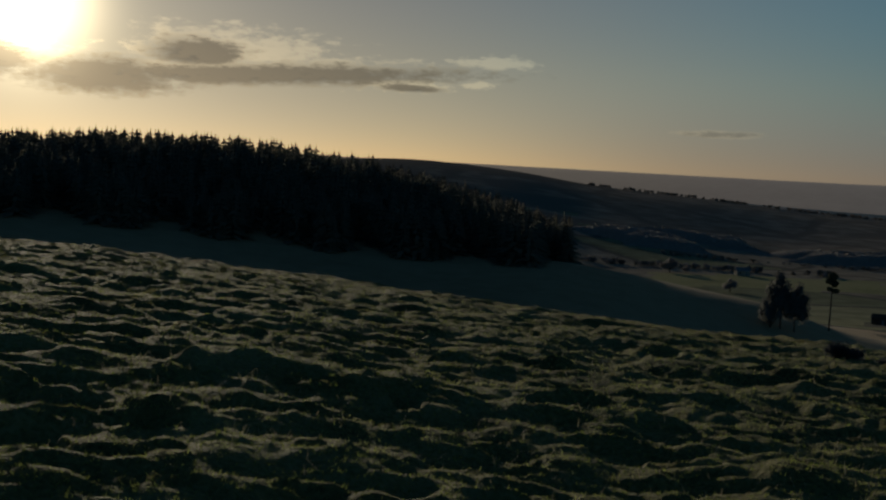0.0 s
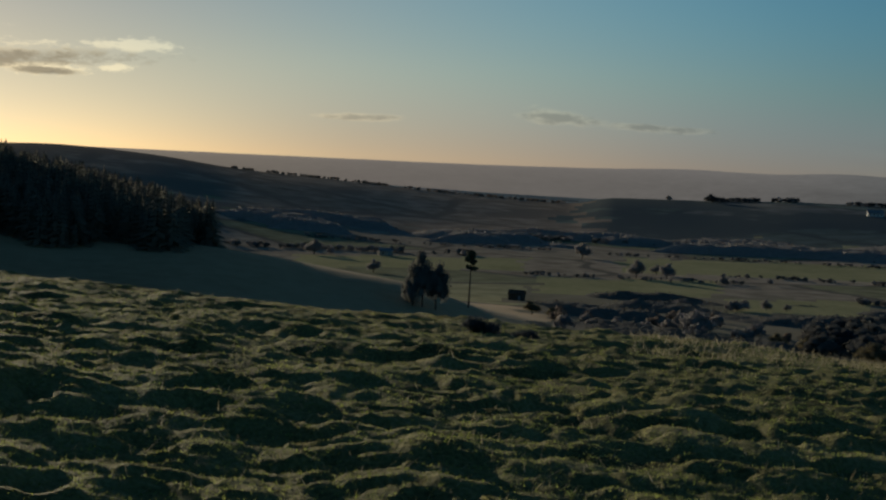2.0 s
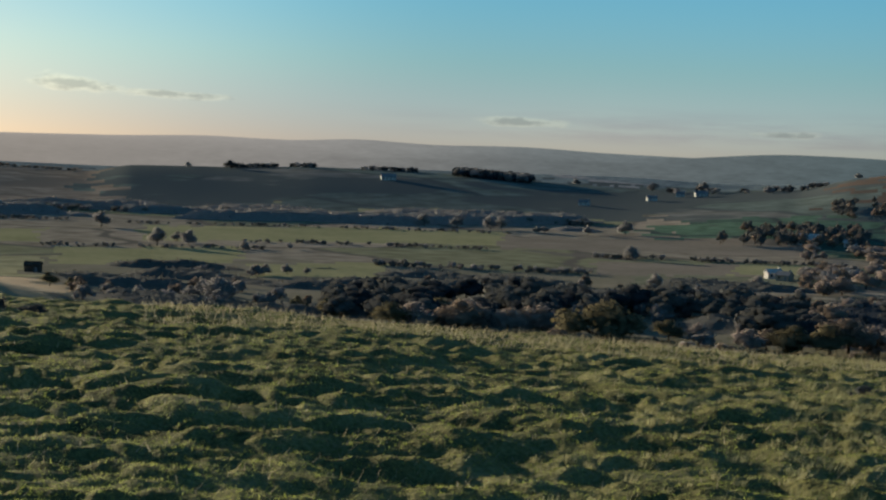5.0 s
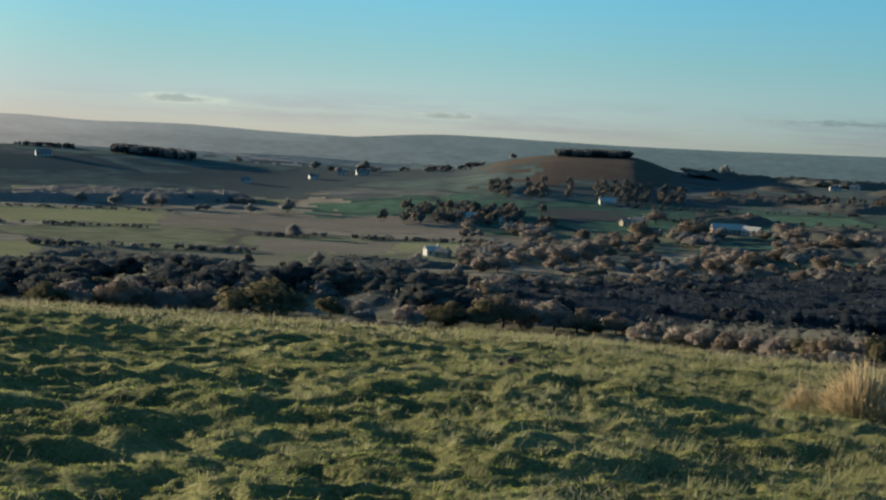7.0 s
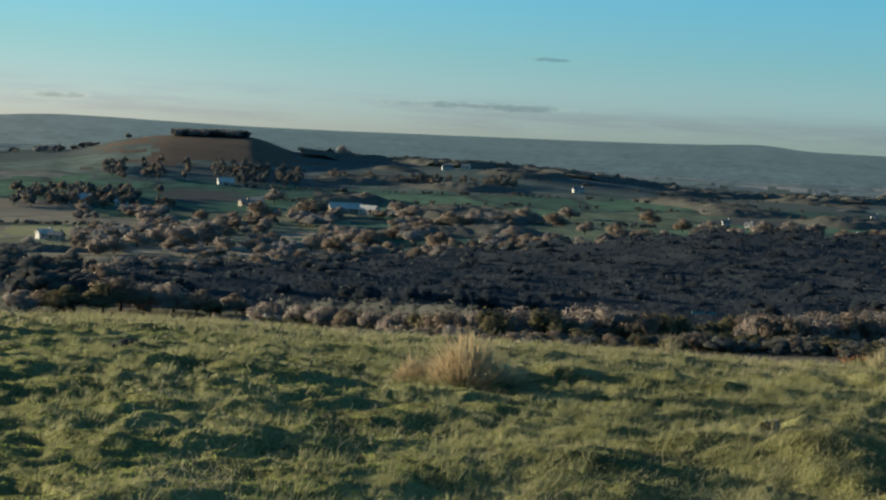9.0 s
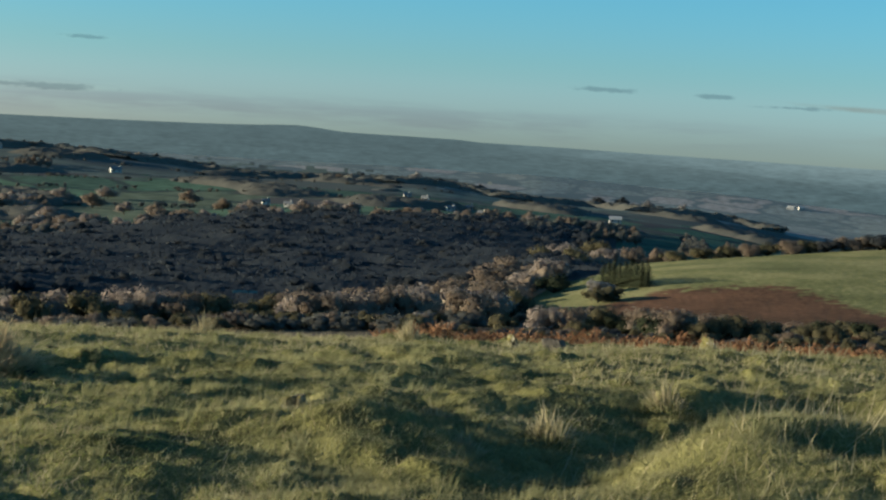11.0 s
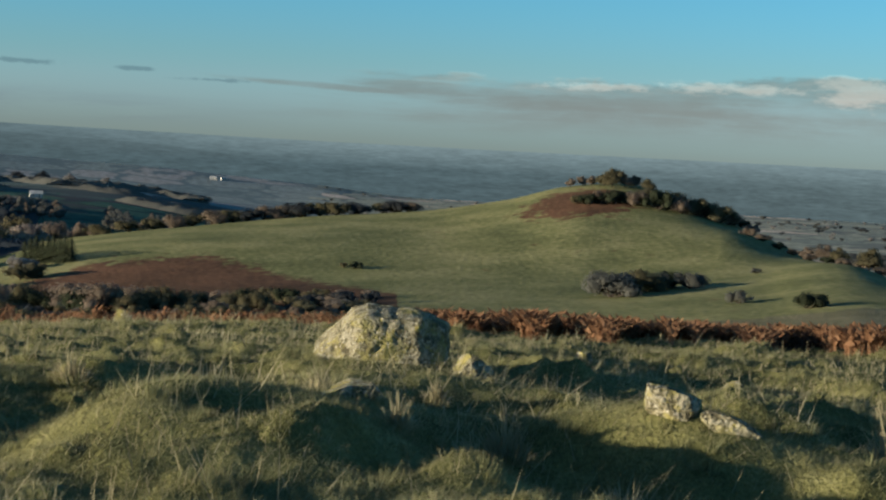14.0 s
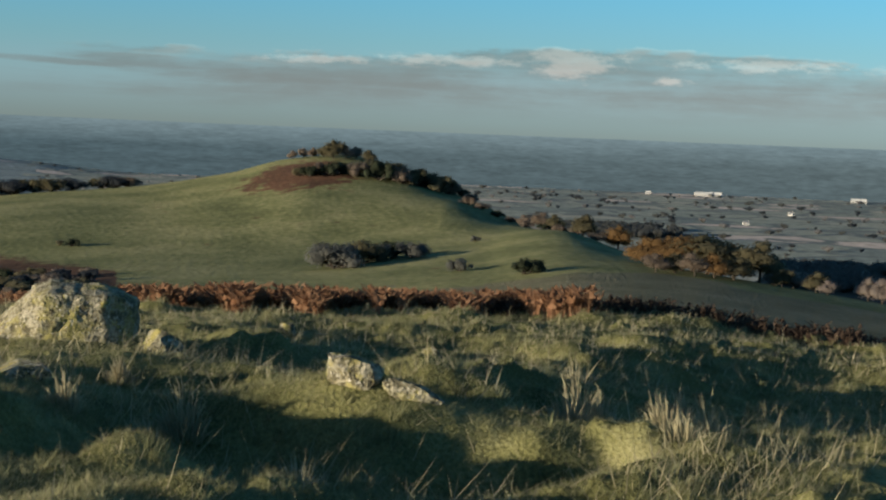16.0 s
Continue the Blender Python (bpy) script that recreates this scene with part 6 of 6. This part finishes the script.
def frond(rng, base, high):
    """One arching frond with leaflets on both sides."""
    t = rng.uniform(0, 2 * math.pi)
    d = np.array((math.cos(t), math.sin(t), 0))
    s = np.array((-d[1], d[0], 0))
    out = []
    reach = high * (0.35 + 0.5 * rng.random())
    pts = [base + d * reach * f * f + np.array((0, 0, high * (f - 0.3 * f * f) * 1.25)) for f in (0, 0.35, 0.65, 1.0)]
    out.append((pts[0] - s * 0.012, pts[0] + s * 0.012, pts[2]))
    for k in (1, 2):
        p, q = pts[k], pts[k + 1]
        w = high * (0.15 if k == 1 else 0.1) * (0.7 + 0.6 * rng.random())
        droop = np.array((0, 0, -0.3 * w))
        out += [(p, q, (p + q) / 2 + s * w + droop), (p, q, (p + q) / 2 - s * w + droop)]
    return out


def bracken(n, az, r, high, rng, keep):
    out = []
    for x, y in scatter(n, az, r, rng, keep):
        out += frond(rng, np.array((x, y, float(ground_z(x, y)))), rng.uniform(*high))
    return out


br = np.random.default_rng(51)
fr = bracken(15000, (94.5, 111.5), (24.5, 33), (0.22, 0.5), br, lambda a, d: d > 26.2 - 1.6 * math.sin(a * 2.3) + 0.25 * abs(a - 101) and math.sin(a * 3.1 + d) + math.sin(a * 1.3 - d * 0.7) > -1.1)
fr += bracken(3600, (72, 96), (28, 33), (0.15, 0.36), br, lambda a, d: math.sin(a * 2.1 + d) > -0.6)
fr += bracken(160, (110.2, 111.8), (26, 27.6), (0.3, 0.6), br, None)
# Shade on the slope edge is painted into a darker frond colour.
dark_frond = material("shade_toned_bracken", [(0.045, 0.032, 0.024), (0.08, 0.055, 0.04), (0.12, 0.085, 0.06)], 1.5, 6, bump=0, per_piece=0.4, translucent=0.3)
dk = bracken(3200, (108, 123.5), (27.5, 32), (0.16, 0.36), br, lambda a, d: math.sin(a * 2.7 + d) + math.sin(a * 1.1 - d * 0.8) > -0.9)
tagged(new("dark_bracken", soup("dark_bracken", np.array(dk), [dark_frond])), "bracken and heath coloured dark for shade along the slope edge", "bracken", kind="stuff")
tagged(new("bracken", soup("bracken", np.array(fr), [bracken_frond])), "rust-red dead bracken along the edge of the hilltop", "bracken", kind="stuff")


bleached = material("bleached_tussock", [(0.28, 0.21, 0.12), (0.44, 0.345, 0.21), (0.58, 0.49, 0.34)], 3.0, 6, bump=0, per_piece=0.35, translucent=0.3)


def tussock(x, y, size, high, seed, label, n=700, mat=None):
    """A rooted mat of short leaves, with long dead stalks rising from its middle and leaning with the wind."""
    rng = np.random.default_rng(seed)
    z = float(ground_z(x, y))
    root = thing("grass_tussock", Vector((x, y, z)), label, "tussock", "grass tussocks")

    def sheaf(k, spread, tall, width, splay):
        a, f = rng.uniform(0, 2 * np.pi, k), np.sqrt(rng.random(k))
        b = np.stack([np.cos(a) * f * size * spread, np.sin(a) * f * size * spread, -0.02 + 0.3 * tall * (1 - f)], 1)
        h = tall * rng.uniform(0.4, 1.15, k) * (1.1 - 0.65 * f)
        out = np.stack([np.cos(a) * f, np.sin(a) * f, 0 * a], 1) * (size * rng.uniform(0.05, splay, k))[:, None] + np.stack([0 * a + 0.1, 0 * a + 0.12, 0 * a], 1) * h[:, None]
        out += rng.normal(size=(k, 3)) * (0.16 * h)[:, None]
        mid = b + out * 0.42 + np.stack([0 * a, 0 * a, h * 0.62], 1)
        tip = b + out + np.stack([0 * a, 0 * a, h * rng.uniform(0.5, 1.1, k)], 1)
        t = rng.uniform(0, 2 * np.pi, k)
        side = np.stack([np.cos(t), np.sin(t), 0 * t], 1) * width
        return np.concatenate([np.stack([b - side, b + side, mid + side * 0.8], 1), np.stack([b - side, mid + side * 0.8, mid - side * 0.8], 1), np.stack([mid - side * 0.8, mid + side * 0.8, tip], 1)])

    part("leaf_mat", soup("leaf_mat", sheaf(n // 2, 0.5, high * 0.45, 0.004, 0.5), [yellow_blade]), root, "low mat of yellowing leaves")
    part("stalk_sheaf", soup("stalk_sheaf", sheaf(n // 2, 0.3, high, 0.0046, 0.5), [mat or straw_blade]), root)


tussock(12.3, 7.35, 1.0, 0.46, 1, "large bleached tussock of dead grass on short turf", 4600, bleached)
plant("bush", "shade", 3, Vector((12.42, 7.02, float(ground_z(12.42, 7.02)) - 0.04)), 0.2, 1.0, "dark_clump", "dark twiggy heather at the foot of a tussock", "shrub")
tussock(12.1, 7.85, 0.45, 0.3, 2, "small bleached grass tussock beside a larger one", 900, bleached)
plant("bush", "shade", 2, Vector((5.05, 19.45, float(ground_z(5.05, 19.45)) - 0.05)), 0.34, 1.1, "dark_clump", "dark low heather clump on the crest", "shrub")
plant("bush", "shade", 3, Vector((5.6, 19.2, float(ground_z(5.6, 19.2)) - 0.05)), 0.24, 1.2, "dark_clump", "dark low heather clump on the crest", "shrub")
# Bush added where the turf has a small dark hollow.
plant("bush", "shade", 1, Vector((11.55, 10.96, float(ground_z(11.55, 10.96)) - 0.05)), 0.22, 1.1, "dark_clump", "low dark bush standing in for a dark hollow in short turf", "shrub")
for k, (x, y, s, h) in enumerate([(10.76, -4.68, 0.5, 0.42), (10.47, -1.87, 0.4, 0.4), (10.2, -1.6, 0.3, 0.3), (12.73, -0.6, 0.4, 0.25), (8.9, -3.6, 0.3, 0.22), (14.0, 1.6, 0.5, 0.26), (12.0, 2.2, 0.45, 0.3), (11.9, -5.3, 0.42, 0.34), (11.2, -5.9, 0.5, 0.3), (10.4, -5.2, 0.4, 0.28), (9.6, -5.0, 0.45, 0.2), (12.9, -6.4, 0.4, 0.26), (13.4, -1.6, 0.3, 0.22), (10.2, -1.1, 0.34, 0.24), (10.6, -4.6, 0.4, 0.22), (9.2, -2.4, 0.34, 0.18), (12.6, 0.9, 0.35, 0.18), (10.2, 2.4, 0.4, 0.16), (12.2, 3.2, 0.4, 0.16), (21.6, 9.6, 0.5, 0.45), (23.5, 7.0, 0.5, 0.42), (14.2, -5.9, 0.4, 0.24)]):
    tussock(x, y, s, h, 10 + k, "pale tuft of long dead grass in rough turf", 420)
